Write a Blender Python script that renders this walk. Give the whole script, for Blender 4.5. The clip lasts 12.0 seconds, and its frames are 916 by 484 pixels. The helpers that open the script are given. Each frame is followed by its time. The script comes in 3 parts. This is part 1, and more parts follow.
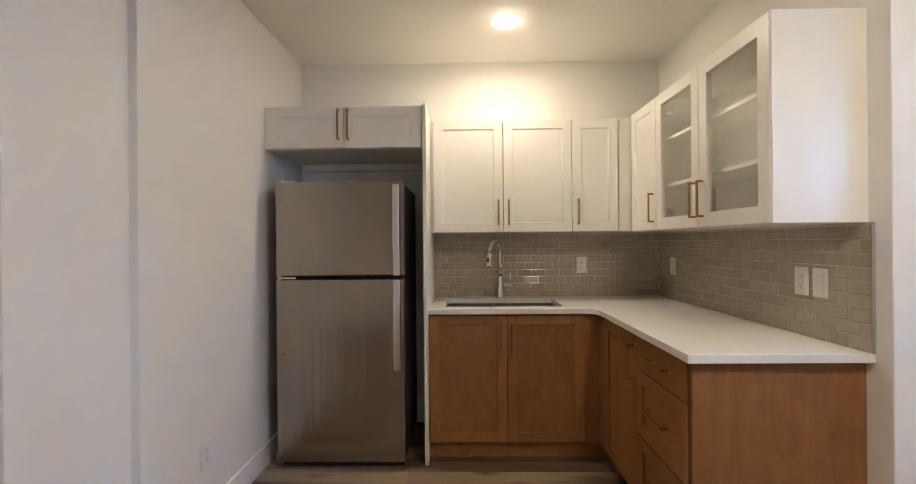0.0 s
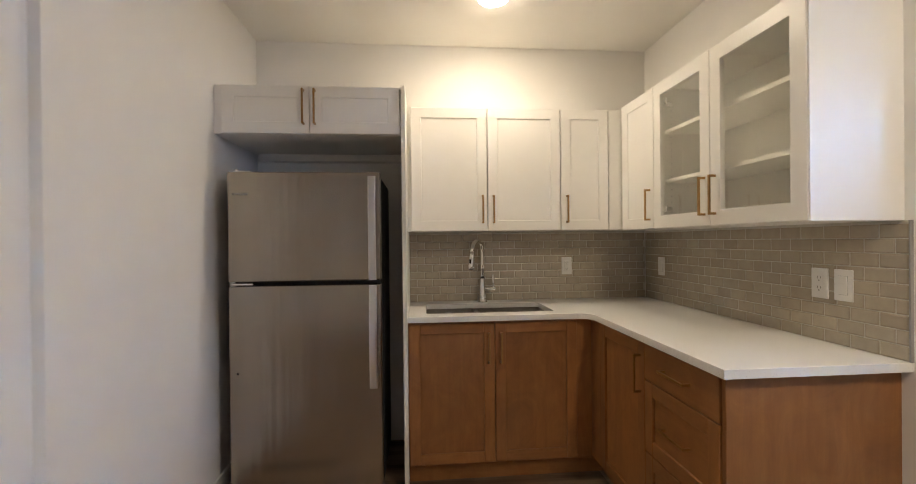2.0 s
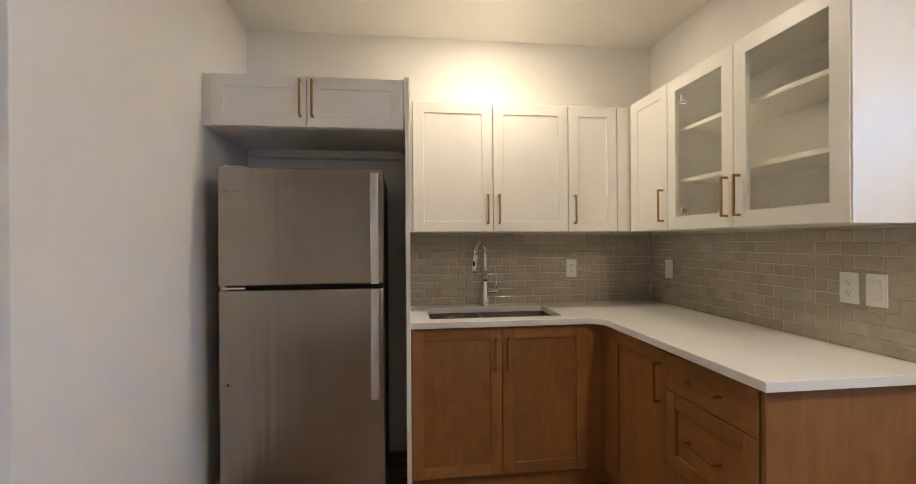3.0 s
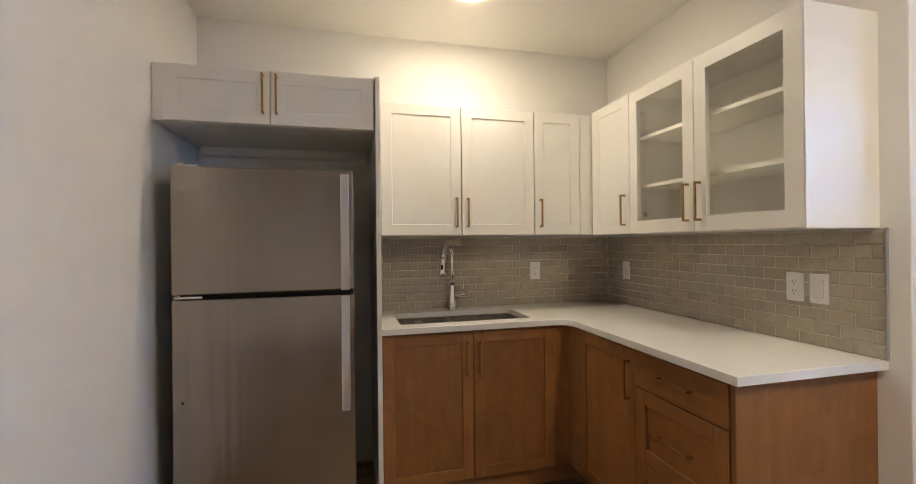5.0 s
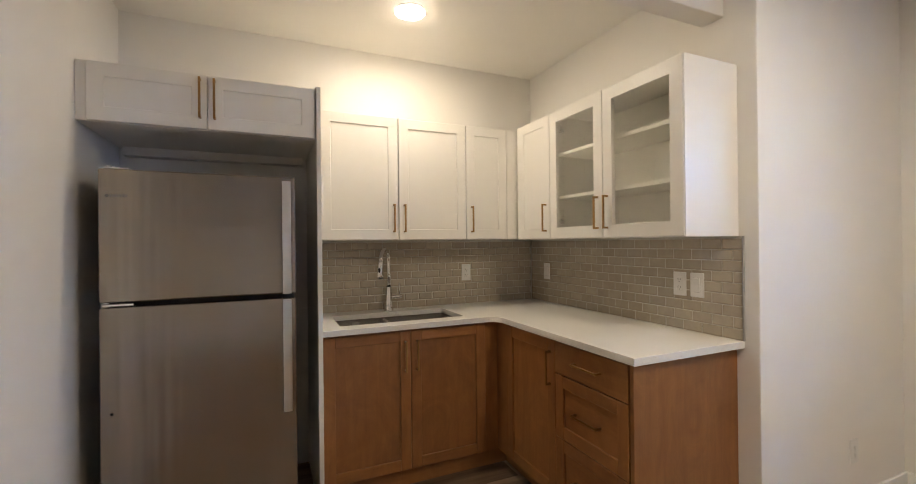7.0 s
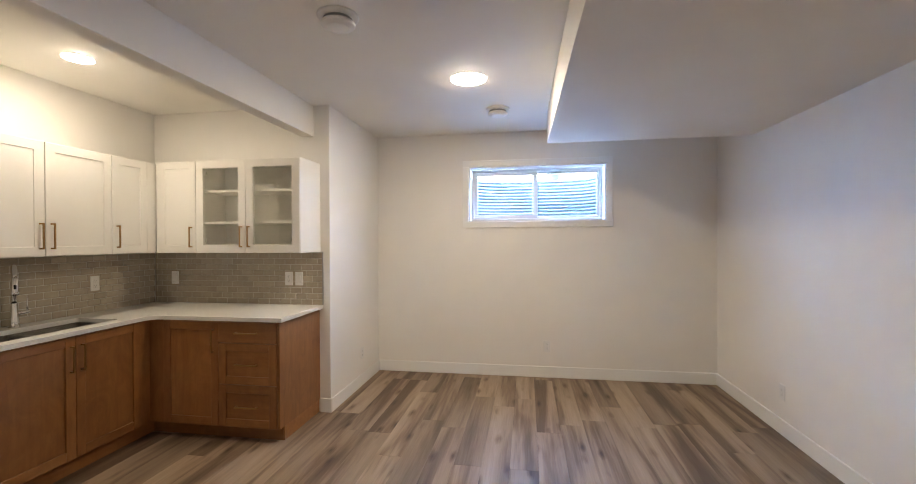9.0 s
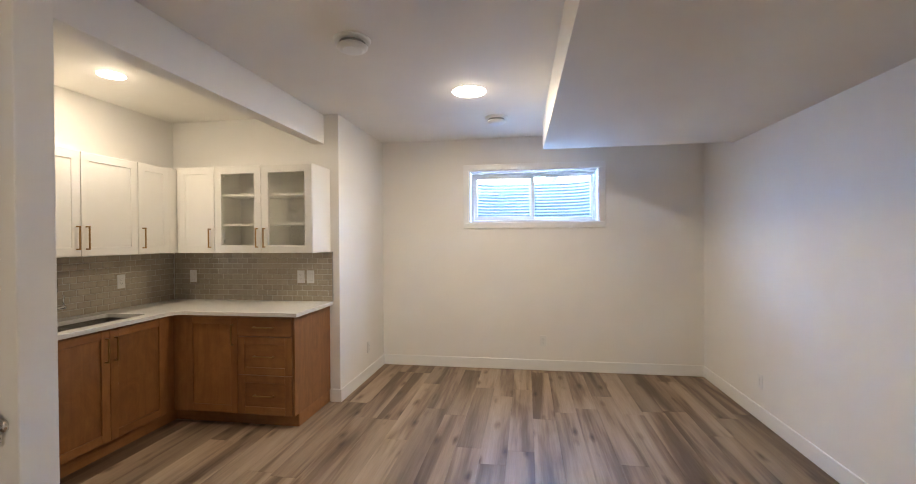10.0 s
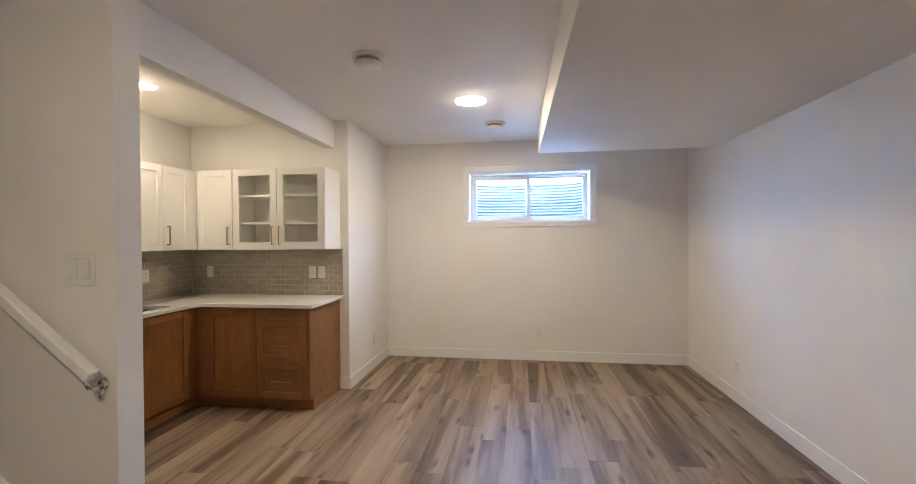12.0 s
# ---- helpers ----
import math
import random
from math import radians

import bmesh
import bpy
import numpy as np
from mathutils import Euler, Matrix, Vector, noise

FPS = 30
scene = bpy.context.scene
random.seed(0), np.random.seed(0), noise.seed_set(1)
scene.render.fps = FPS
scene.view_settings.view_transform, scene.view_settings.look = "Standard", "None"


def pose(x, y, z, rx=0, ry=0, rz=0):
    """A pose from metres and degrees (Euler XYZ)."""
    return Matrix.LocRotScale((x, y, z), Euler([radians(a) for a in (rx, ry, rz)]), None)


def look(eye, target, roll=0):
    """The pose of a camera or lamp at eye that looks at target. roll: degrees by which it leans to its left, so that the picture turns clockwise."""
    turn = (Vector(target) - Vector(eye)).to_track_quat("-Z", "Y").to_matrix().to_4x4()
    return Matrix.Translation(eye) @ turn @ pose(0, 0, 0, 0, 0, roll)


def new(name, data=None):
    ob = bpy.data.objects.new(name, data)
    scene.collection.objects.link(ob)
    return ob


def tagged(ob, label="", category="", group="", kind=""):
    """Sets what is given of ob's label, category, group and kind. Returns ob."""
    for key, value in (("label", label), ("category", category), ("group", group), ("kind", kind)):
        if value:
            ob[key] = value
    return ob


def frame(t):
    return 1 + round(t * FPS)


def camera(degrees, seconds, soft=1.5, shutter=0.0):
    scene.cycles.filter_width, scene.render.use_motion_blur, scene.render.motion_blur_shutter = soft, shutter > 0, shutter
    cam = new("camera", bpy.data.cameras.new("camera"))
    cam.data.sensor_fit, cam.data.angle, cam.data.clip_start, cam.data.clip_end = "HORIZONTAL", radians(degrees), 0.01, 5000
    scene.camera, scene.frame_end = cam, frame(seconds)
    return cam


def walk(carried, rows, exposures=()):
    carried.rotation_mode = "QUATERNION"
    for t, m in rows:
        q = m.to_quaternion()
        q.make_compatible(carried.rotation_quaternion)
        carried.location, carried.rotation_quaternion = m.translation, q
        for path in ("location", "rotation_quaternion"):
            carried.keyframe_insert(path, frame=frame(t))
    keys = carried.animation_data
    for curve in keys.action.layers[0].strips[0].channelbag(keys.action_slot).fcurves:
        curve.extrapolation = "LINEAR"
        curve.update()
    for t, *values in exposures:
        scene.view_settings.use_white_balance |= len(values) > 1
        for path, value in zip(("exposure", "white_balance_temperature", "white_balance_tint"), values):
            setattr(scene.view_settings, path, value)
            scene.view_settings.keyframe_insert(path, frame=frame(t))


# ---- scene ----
cam = camera(93.5, 12.0, 1.0)
PATH = [
    (0, (0.033, 0.04, 1.3), (-0.003, 2.04, 1.3), -0.5),
    (0.5, (-0.009, 0.096, 1.305), (0.034, 2.095, 1.299), -0.6),
    (1, (-0.049, 0.168, 1.299), (0.052, 2.165, 1.295), -0.6),
    (1.5, (-0.093, 0.241, 1.303), (0.049, 2.236, 1.297), -0.5),
    (2, (-0.118, 0.302, 1.306), (0.053, 2.295, 1.299), -0.6),
    (2.5, (-0.167, 0.374, 1.308), (0.039, 2.364, 1.301), -0.5),
    (4.5, (-0.315, 0.487, 1.321), (0.086, 2.447, 1.326), -0.5),
    (5, (-0.338, 0.474, 1.322), (0.15, 2.414, 1.323), -0.6),
    (5.5, (-0.351, 0.446, 1.321), (0.215, 2.365, 1.319), -0.6),
    (6, (-0.367, 0.413, 1.323), (0.269, 2.309, 1.323), -0.6),
    (6.5, (-0.399, 0.376, 1.333), (0.316, 2.244, 1.333), -0.6),
    (7, (-0.441, 0.342, 1.339), (0.37, 2.17, 1.343), -0.6),
    (7.2, (-0.524, 0.273, 1.36), (0.477, 2.004, 1.361), -0.6),
    (7.5, (-0.758, 0.09, 1.403), (0.781, 1.368, 1.398), -0.4),
    (7.6, (-0.843, 0.020, 1.410), (0.835, 1.108, 1.400), -0.3),
    (7.7, (-0.935, -0.056, 1.411), (0.838, 0.869, 1.4), -0.3),
    (9.3, (-2.106, -0.177, 1.459), (-0.13, 0.134, 1.448), -0.3),
    (9.5, (-2.144, -0.181, 1.458), (-0.168, 0.13, 1.449), -0.3),
    (10, (-2.238, -0.196, 1.466), (-0.263, 0.118, 1.45), -0.4),
    (10.5, (-2.314, -0.186, 1.464), (-0.338, 0.12, 1.447), -0.4),
    (11, (-2.38, -0.181, 1.457), (-0.403, 0.121, 1.439), -0.3),
    (11.5, (-2.455, -0.184, 1.45), (-0.477, 0.113, 1.434), -0.3),
    (12, (-2.533, -0.179, 1.449), (-0.554, 0.112, 1.431), -0.4),
]
walk(cam, [(t, look(eye, target, roll)) for t, eye, target, roll in PATH], [(0, 6.76), (7.3, 6.77), (9.3, 6.84), (12, 6.87)])

# ---- world, lights ----
world = bpy.data.worlds.new("sky")
scene.world = world
world.use_nodes = True
wn = world.node_tree.nodes
sky = wn.new("ShaderNodeTexSky")
sky.sky_type = "NISHITA"
sky.sun_disc = False
sky.sun_elevation = radians(40)
sky.ozone_density = 4.0
sky.dust_density = 0.4
sky.sun_rotation = radians(250)
world.node_tree.links.new(sky.outputs[0], wn["Background"].inputs[0])
wn["Background"].inputs[1].default_value = 0.15

sun_data = bpy.data.lights.new("sun", "SUN")
sun_data.energy, sun_data.angle, sun_data.color = 2.0, radians(0.6), (1.0, 0.95, 0.88)
sun = new("sun", sun_data)
sun.matrix_world = look((-8, 3, 9), (2.8, 0, 1))

WARM = (1.0, 0.83, 0.61)


def disc_lamp(x, y, z, radius, watts, side_watts, spread=180):
    data = bpy.data.lights.new("downlight_glow", "AREA")
    data.shape, data.size, data.energy, data.color = "DISK", 2 * radius, watts, WARM
    data.spread = radians(spread)
    ob = new("downlight_glow", data)
    ob.matrix_world = pose(x, y, z)
    side = bpy.data.lights.new("downlight_side_glow", "POINT")
    side.energy, side.color, side.shadow_soft_size = side_watts, WARM, 0.012
    new("downlight_side_glow", side).matrix_world = pose(x, y, z - 0.014)
    return ob


KITCHEN_LIGHT, MAIN_LIGHT, ADDED_STAIR_LIGHT = (0.277, 2.565, 0.078), (1.035, 0.23, 0.122), (-2.8, 0.70, 0.078)
CEIL = 2.59
disc_lamp(KITCHEN_LIGHT[0], KITCHEN_LIGHT[1], CEIL - 0.016, KITCHEN_LIGHT[2], 0.081, 0.014)
disc_lamp(MAIN_LIGHT[0], MAIN_LIGHT[1], CEIL - 0.022, MAIN_LIGHT[2], 0.195, 0.024)
# this stair-side lamp is added, always out of view, to brighten the handrail wall
disc_lamp(ADDED_STAIR_LIGHT[0], ADDED_STAIR_LIGHT[1], CEIL - 0.016, ADDED_STAIR_LIGHT[2], 0.112, 0.020)


# area lamps added for daylight: in the window's opening, below the sill, and above the rim
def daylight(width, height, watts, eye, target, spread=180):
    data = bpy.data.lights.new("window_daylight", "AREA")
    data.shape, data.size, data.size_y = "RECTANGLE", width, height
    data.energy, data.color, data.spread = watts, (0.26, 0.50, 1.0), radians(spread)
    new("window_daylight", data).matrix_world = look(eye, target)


daylight(1.30, 0.46, 0.066, (2.675, -0.265, 1.93), (1.675, -0.265, 1.76), 120)
# added upward lamp hidden below the sill, brightens reveal and ceiling
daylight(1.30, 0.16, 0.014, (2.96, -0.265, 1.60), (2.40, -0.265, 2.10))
daylight(1.30, 0.30, 0.08, (3.10, -0.265, 2.44), (2.40, -0.265, 1.70))


# ---- materials ----
def material(name, colour, rough=0.5, metal=0.0):
    m = bpy.data.materials.new(name)
    m.use_nodes = True
    b = m.node_tree.nodes["Principled BSDF"]
    b.inputs["Base Color"].default_value = (*colour, 1)
    b.inputs["Roughness"].default_value = rough
    b.inputs["Metallic"].default_value = metal
    return m, m.node_tree, b


def coords(nt, scale, random_shift=False):
    """Object coordinates, stretched; with random_shift each object gets its own stretch of the pattern."""
    tc = nt.nodes.new("ShaderNodeTexCoord")
    mp = nt.nodes.new("ShaderNodeMapping")
    mp.inputs["Scale"].default_value = scale
    nt.links.new(tc.outputs["Object"], mp.inputs["Vector"])
    if random_shift:
        info = nt.nodes.new("ShaderNodeObjectInfo")
        mul = nt.nodes.new("ShaderNodeVectorMath")
        mul.operation = "MULTIPLY"
        mul.inputs[1].default_value = (37.0, 53.0, 71.0)
        nt.links.new(info.outputs["Random"], mul.inputs[0])
        nt.links.new(mul.outputs[0], mp.inputs["Location"])
    return mp.outputs[0]


def noise_tex(nt, vec, scale, detail=4, rough=0.55, distortion=0.0):
    n = nt.nodes.new("ShaderNodeTexNoise")
    n.inputs["Scale"].default_value = scale
    n.inputs["Detail"].default_value = detail
    n.inputs["Roughness"].default_value = rough
    n.inputs["Distortion"].default_value = distortion
    nt.links.new(vec, n.inputs["Vector"])
    return n.outputs["Fac"]


def ramp(nt, fac, stops):
    r = nt.nodes.new("ShaderNodeValToRGB")
    while len(r.color_ramp.elements) < len(stops):
        r.color_ramp.elements.new(0.5)
    for e, (p, c) in zip(r.color_ramp.elements, stops):
        e.position, e.color = p, (*c, 1)
    nt.links.new(fac, r.inputs[0])
    return r.outputs[0]


def mixed(nt, mode, fac, a, b):
    m = nt.nodes.new("ShaderNodeMix")
    m.data_type, m.blend_type = "RGBA", mode
    for socket, value in ((m.inputs[0], fac), (m.inputs[6], a), (m.inputs[7], b)):
        if isinstance(value, bpy.types.NodeSocket):
            nt.links.new(value, socket)
        elif isinstance(value, tuple):
            socket.default_value = (*value, 1)
        else:
            socket.default_value = value
    return m.outputs[2]


def bump(nt, b, fac, strength, distance):
    n = nt.nodes.new("ShaderNodeBump")
    n.inputs["Strength"].default_value = strength
    n.inputs["Distance"].default_value = distance
    nt.links.new(fac, n.inputs["Height"])
    nt.links.new(n.outputs[0], b.inputs["Normal"])


def painted(name, colour, rough, grain=220, relief=0.0006, stain=0.03):
    m, nt, b = material(name, colour, rough)
    v = coords(nt, (1, 1, 1))
    big = noise_tex(nt, v, 1.7, 3)
    lo = tuple(c * (1 - stain) for c in colour)
    nt.links.new(ramp(nt, big, [(0.3, lo), (0.7, colour)]), b.inputs["Base Color"])
    bump(nt, b, noise_tex(nt, v, grain, 3), 0.35, relief)
    return m


def wood(name, dark, light, axis):
    """Stained maple: grain along axis, soft blotches, slight sheen."""
    m, nt, b = material(name, light, 0.42)
    scale = [26, 26, 26]
    scale[axis] = 2.6
    v = coords(nt, tuple(scale), True)
    grain = noise_tex(nt, v, 1.0, 6, 0.6, 0.6)
    v2 = coords(nt, (4.5, 4.5, 3.0), True)
    blotch = noise_tex(nt, v2, 1.3, 6, 0.68, 1.6)
    col = ramp(nt, grain, [(0.28, dark), (0.72, light)])
    tone = ramp(nt, blotch, [(0.3, (0.62, 0.58, 0.55)), (0.7, (1.12, 1.1, 1.06))])
    info = nt.nodes.new("ShaderNodeObjectInfo")
    each = ramp(nt, info.outputs["Random"], [(0.0, (0.88, 0.86, 0.84)), (1.0, (1.14, 1.13, 1.10))])
    col = mixed(nt, "MULTIPLY", 0.6, col, tone)
    nt.links.new(mixed(nt, "MULTIPLY", 1.0, col, each), b.inputs["Base Color"])
    bump(nt, b, grain, 0.15, 0.0008)
    return m


def plank_material():
    """Wood-look vinyl: pale boards with broad dark flitches along the grain, fine pores and a few pointed knots."""
    m, nt, b = material("vinyl plank", (0.3, 0.23, 0.17), 0.38)
    flow = noise_tex(nt, coords(nt, (0.48, 6.0, 6.0), True), 1.0, 3, 0.5, 0.5)
    streak = noise_tex(nt, coords(nt, (1.6, 34, 34), True), 1.0, 4, 0.6, 0.3)
    fine = noise_tex(nt, coords(nt, (5, 130, 60), True), 1.0, 4, 0.65)
    cell = nt.nodes.new("ShaderNodeTexVoronoi")
    cell.inputs["Scale"].default_value = 1.0
    nt.links.new(coords(nt, (2.6, 8.0, 0.0), True), cell.inputs["Vector"])
    wob = noise_tex(nt, coords(nt, (9, 34, 9), True), 1.0, 3)
    lift = nt.nodes.new("ShaderNodeMath")
    lift.operation, lift.inputs[1].default_value = "MULTIPLY_ADD", 0.26
    nt.links.new(wob, lift.inputs[0])
    nt.links.new(cell.outputs["Distance"], lift.inputs[2])
    mixf = nt.nodes.new("ShaderNodeMath")
    mixf.operation, mixf.inputs[1].default_value = "MULTIPLY_ADD", 0.20
    nt.links.new(streak, mixf.inputs[0])
    nt.links.new(flow, mixf.inputs[2])
    col = ramp(nt, mixf.outputs[0], [(0.46, (0.122, 0.078, 0.049)), (0.54, (0.210, 0.148, 0.102)), (0.64, (0.350, 0.272, 0.200)), (0.80, (0.435, 0.346, 0.262))])
    col = mixed(nt, "MULTIPLY", 0.36, col, ramp(nt, fine, [(0.3, (0.66, 0.63, 0.61)), (0.65, (1.08, 1.08, 1.08))]))
    col = mixed(nt, "MULTIPLY", 1.0, col, ramp(nt, lift.outputs[0], [(0.16, (0.30, 0.23, 0.18)), (0.24, (0.60, 0.54, 0.49)), (0.38, (1, 1, 1))]))
    info = nt.nodes.new("ShaderNodeObjectInfo")
    tone = ramp(nt, info.outputs["Random"], [(0.0, (0.62, 0.575, 0.52)), (0.3, (0.90, 0.845, 0.785)), (1.0, (1.05, 1.0, 0.935))])
    nt.links.new(mixed(nt, "MULTIPLY", 1.0, col, tone), b.inputs["Base Color"])
    nt.links.new(ramp(nt, fine, [(0.2, (0.56, 0.56, 0.56)), (0.8, (0.41, 0.41, 0.41))]), b.inputs["Roughness"])
    bump(nt, b, fine, 0.25, 0.0006)
    return m


def tile_material():
    m, nt, b = material("glazed tile", (0.27, 0.25, 0.21), 0.08)
    info = nt.nodes.new("ShaderNodeObjectInfo")
    col = ramp(nt, info.outputs["Random"], [(0.0, (0.41, 0.358, 0.282)), (1.0, (0.465, 0.408, 0.325))])
    v = coords(nt, (14, 14, 14), True)
    cloud = noise_tex(nt, v, 1.5, 3)
    nt.links.new(mixed(nt, "MULTIPLY", 0.5, col, ramp(nt, cloud, [(0.3, (0.82, 0.82, 0.82)), (0.7, (1.08, 1.08, 1.08))])), b.inputs["Base Color"])
    bump(nt, b, cloud, 0.12, 0.0012)
    return m


def steel_material():
    m, nt, b = material("brushed steel", (0.52, 0.475, 0.43), 0.30, 1.0)
    v = coords(nt, (2.2, 2.2, 420))
    brush = noise_tex(nt, v, 1.0, 3)
    v2 = coords(nt, (3, 3, 1.2))
    smear = noise_tex(nt, v2, 1.0, 3)
    nt.links.new(ramp(nt, brush, [(0.25, (0.22, 0.22, 0.22)), (0.8, (0.26, 0.26, 0.26))]), b.inputs["Roughness"])
    nt.links.new(ramp(nt, smear, [(0.3, (0.31, 0.275, 0.24)), (0.7, (0.385, 0.345, 0.30))]), b.inputs["Base Color"])
    b.inputs["Anisotropic"].default_value = 0.7
    wave = noise_tex(nt, coords(nt, (5.5, 0.1, 0.25)), 1.0, 3, 0.5)
    bump(nt, b, wave, 0.5, 0.014)
    t = nt.nodes.new("ShaderNodeTangent")
    t.direction_type, t.axis = "RADIAL", "Z"
    nt.links.new(t.outputs[0], b.inputs["Tangent"])
    return m


def quartz_material():
    m, nt, b = material("white quartz", (0.8, 0.79, 0.76), 0.22)
    v = coords(nt, (1, 1, 1))
    fleck = noise_tex(nt, v, 320, 2)
    cloud = noise_tex(nt, v, 4, 4)
    col = ramp(nt, fleck, [(0.29, (0.42, 0.40, 0.38)), (0.36, (0.80, 0.79, 0.765))])
    nt.links.new(mixed(nt, "MULTIPLY", 0.6, col, ramp(nt, cloud, [(0.3, (0.93, 0.93, 0.92)), (0.7, (1, 1, 1))])), b.inputs["Base Color"])
    return m


def glass_material(name, colour=(1, 1, 1)):
    m, nt, b = material(name, colour, 0.0)
    b.inputs["Transmission Weight"].default_value = 1.0
    b.inputs["IOR"].default_value = 1.45
    return m


def galvanised():
    m, nt, b = material("galvanised steel", (0.7, 0.72, 0.74), 0.5, 0.15)
    v = coords(nt, (1, 1, 1))
    sp = noise_tex(nt, v, 18, 4)
    nt.links.new(ramp(nt, sp, [(0.3, (0.125, 0.152, 0.168)), (0.7, (0.178, 0.210, 0.228))]), b.inputs["Base Color"])
    return m


def glowing(name, colour, strength):
    m, nt, b = material(name, colour, 0.4)
    b.inputs["Emission Color"].default_value = (*colour, 1)
    b.inputs["Emission Strength"].default_value = strength
    return m


def gritty(name, a, c, scale, rough=0.9):
    m, nt, b = material(name, a, rough)
    v = coords(nt, (1, 1, 1))
    n = noise_tex(nt, v, scale, 6, 0.65)
    nt.links.new(ramp(nt, n, [(0.3, a), (0.7, c)]), b.inputs["Base Color"])
    bump(nt, b, n, 0.6, 0.02)
    return m


WALL = painted("wall paint", (0.86, 0.837, 0.800), 0.55, 190, 0.0007)
CEILING = painted("ceiling texture", (0.88, 0.855, 0.805), 0.75, 70, 0.002, 0.04)
TRIM = painted("trim paint", (0.88, 0.875, 0.86), 0.32, 300, 0.0002, 0.02)
WHITE_CAB = painted("cabinet paint", (0.83, 0.806, 0.76), 0.35, 320, 0.0002, 0.02)
WOOD_V = wood("maple upright", (0.262, 0.112, 0.035), (0.350, 0.155, 0.050), 2)
WOOD_H = wood("maple level", (0.262, 0.112, 0.035), (0.350, 0.155, 0.050), 0)
PLANK = plank_material()
TILE = tile_material()
GROUT = gritty("grout", (0.56, 0.54, 0.49), (0.64, 0.62, 0.56), 160)
STEEL = steel_material()
QUARTZ = quartz_material()
GLASS = glass_material("clear glass")
CAB_GLASS = glass_material("cabinet glass", (0.985, 0.99, 0.95))
GALV = galvanised()
BRASS, _, _ = material("brushed bronze", (0.38, 0.228, 0.090), 0.28, 1.0)
CHROME, _, _ = material("chrome", (0.86, 0.86, 0.86), 0.09, 1.0)
HANDLE_STEEL, _, _ = material("satin handle", (0.66, 0.65, 0.64), 0.28, 0.9)
PLASTIC = painted("white plastic", (0.80, 0.795, 0.78), 0.3, 400, 0.0001, 0.015)
DARK_SIDE = gritty("dark textured steel", (0.018, 0.0175, 0.017), (0.027, 0.026, 0.025), 400, 0.5)
BLACK, _, _ = material("black gasket", (0.012, 0.012, 0.012), 0.6)
SINK = gritty("grey composite", (0.19, 0.17, 0.148), (0.235, 0.21, 0.185), 500, 0.45)
GREY, _, _ = material("grey plastic", (0.32, 0.32, 0.32), 0.5)
STICKER, _, _ = material("pale sticker", (0.36, 0.35, 0.33), 0.5)
VINYL = painted("window vinyl", (0.82, 0.83, 0.84), 0.3, 300, 0.0001, 0.015)
LENS = glowing("lamp lens", (1.0, 0.93, 0.80), 0.3)
SUBFLOOR = gritty("subfloor", (0.05, 0.04, 0.035), (0.07, 0.06, 0.05), 60)
EARTH = gritty("earth and grass", (0.05, 0.07, 0.03), (0.10, 0.10, 0.06), 6)
GRAVEL = gritty("gravel", (0.20, 0.20, 0.19), (0.34, 0.34, 0.33), 40)
SIDING = painted("pale siding", (0.62, 0.62, 0.6), 0.6, 60, 0.001)


# ---- mesh helpers ----
def mesh_of(name, bm, mat, smooth=False):
    me = bpy.data.meshes.new(name)
    bmesh.ops.recalc_face_normals(bm, faces=bm.faces)
    bm.to_mesh(me)
    bm.free()
    me.materials.append(mat)
    if smooth:
        for p in me.polygons:
            p.use_smooth = True
    return me


def part(name, bm, mat, parent, label="", smooth=False):
    ob = new(name, mesh_of(name, bm, mat, smooth))
    ob.parent = parent
    return tagged(ob, label) if label else ob


def thing(name, m, label, category, group="", kind=""):
    ob = new(name)
    ob.empty_display_size = 0.05
    ob.matrix_world = m
    return tagged(ob, label, category, group, kind)


def solid(name, bm, mat, m, label, category, kind="", smooth=False):
    ob = new(name, mesh_of(name, bm, mat, smooth))
    ob.matrix_world = m
    return tagged(ob, label, category, "", kind)


def box(x0, x1, y0, y1, z0, z1, bevel=0.0, bm=None, segments=1):
    bm = bm or bmesh.new()
    m = Matrix.Translation(((x0 + x1) / 2, (y0 + y1) / 2, (z0 + z1) / 2)) @ Matrix.Diagonal((abs(x1 - x0), abs(y1 - y0), abs(z1 - z0), 1))
    made = bmesh.ops.create_cube(bm, size=1, matrix=m)["verts"]
    if bevel:
        edges = list({e for v in made for e in v.link_edges})
        bmesh.ops.bevel(bm, geom=edges, offset=bevel, segments=segments, profile=0.5, affect="EDGES")
    return bm


def prism(points, z0, z1, bevel=0.0, bm=None):
    """A plan outline raised from z0 to z1."""
    bm = bm or bmesh.new()
    low = [bm.verts.new((x, y, z0)) for x, y in points]
    high = [bm.verts.new((x, y, z1)) for x, y in points]
    n = len(points)
    bm.faces.new(low)
    bm.faces.new(high)
    upright = []
    for i in range(n):
        bm.faces.new((low[i], low[(i + 1) % n], high[(i + 1) % n], high[i]))
        upright.append(bm.edges.get((low[i], high[i])))
    if bevel:
        bmesh.ops.bevel(bm, geom=upright, offset=bevel, segments=2, profile=0.5, affect="EDGES")
    return bm


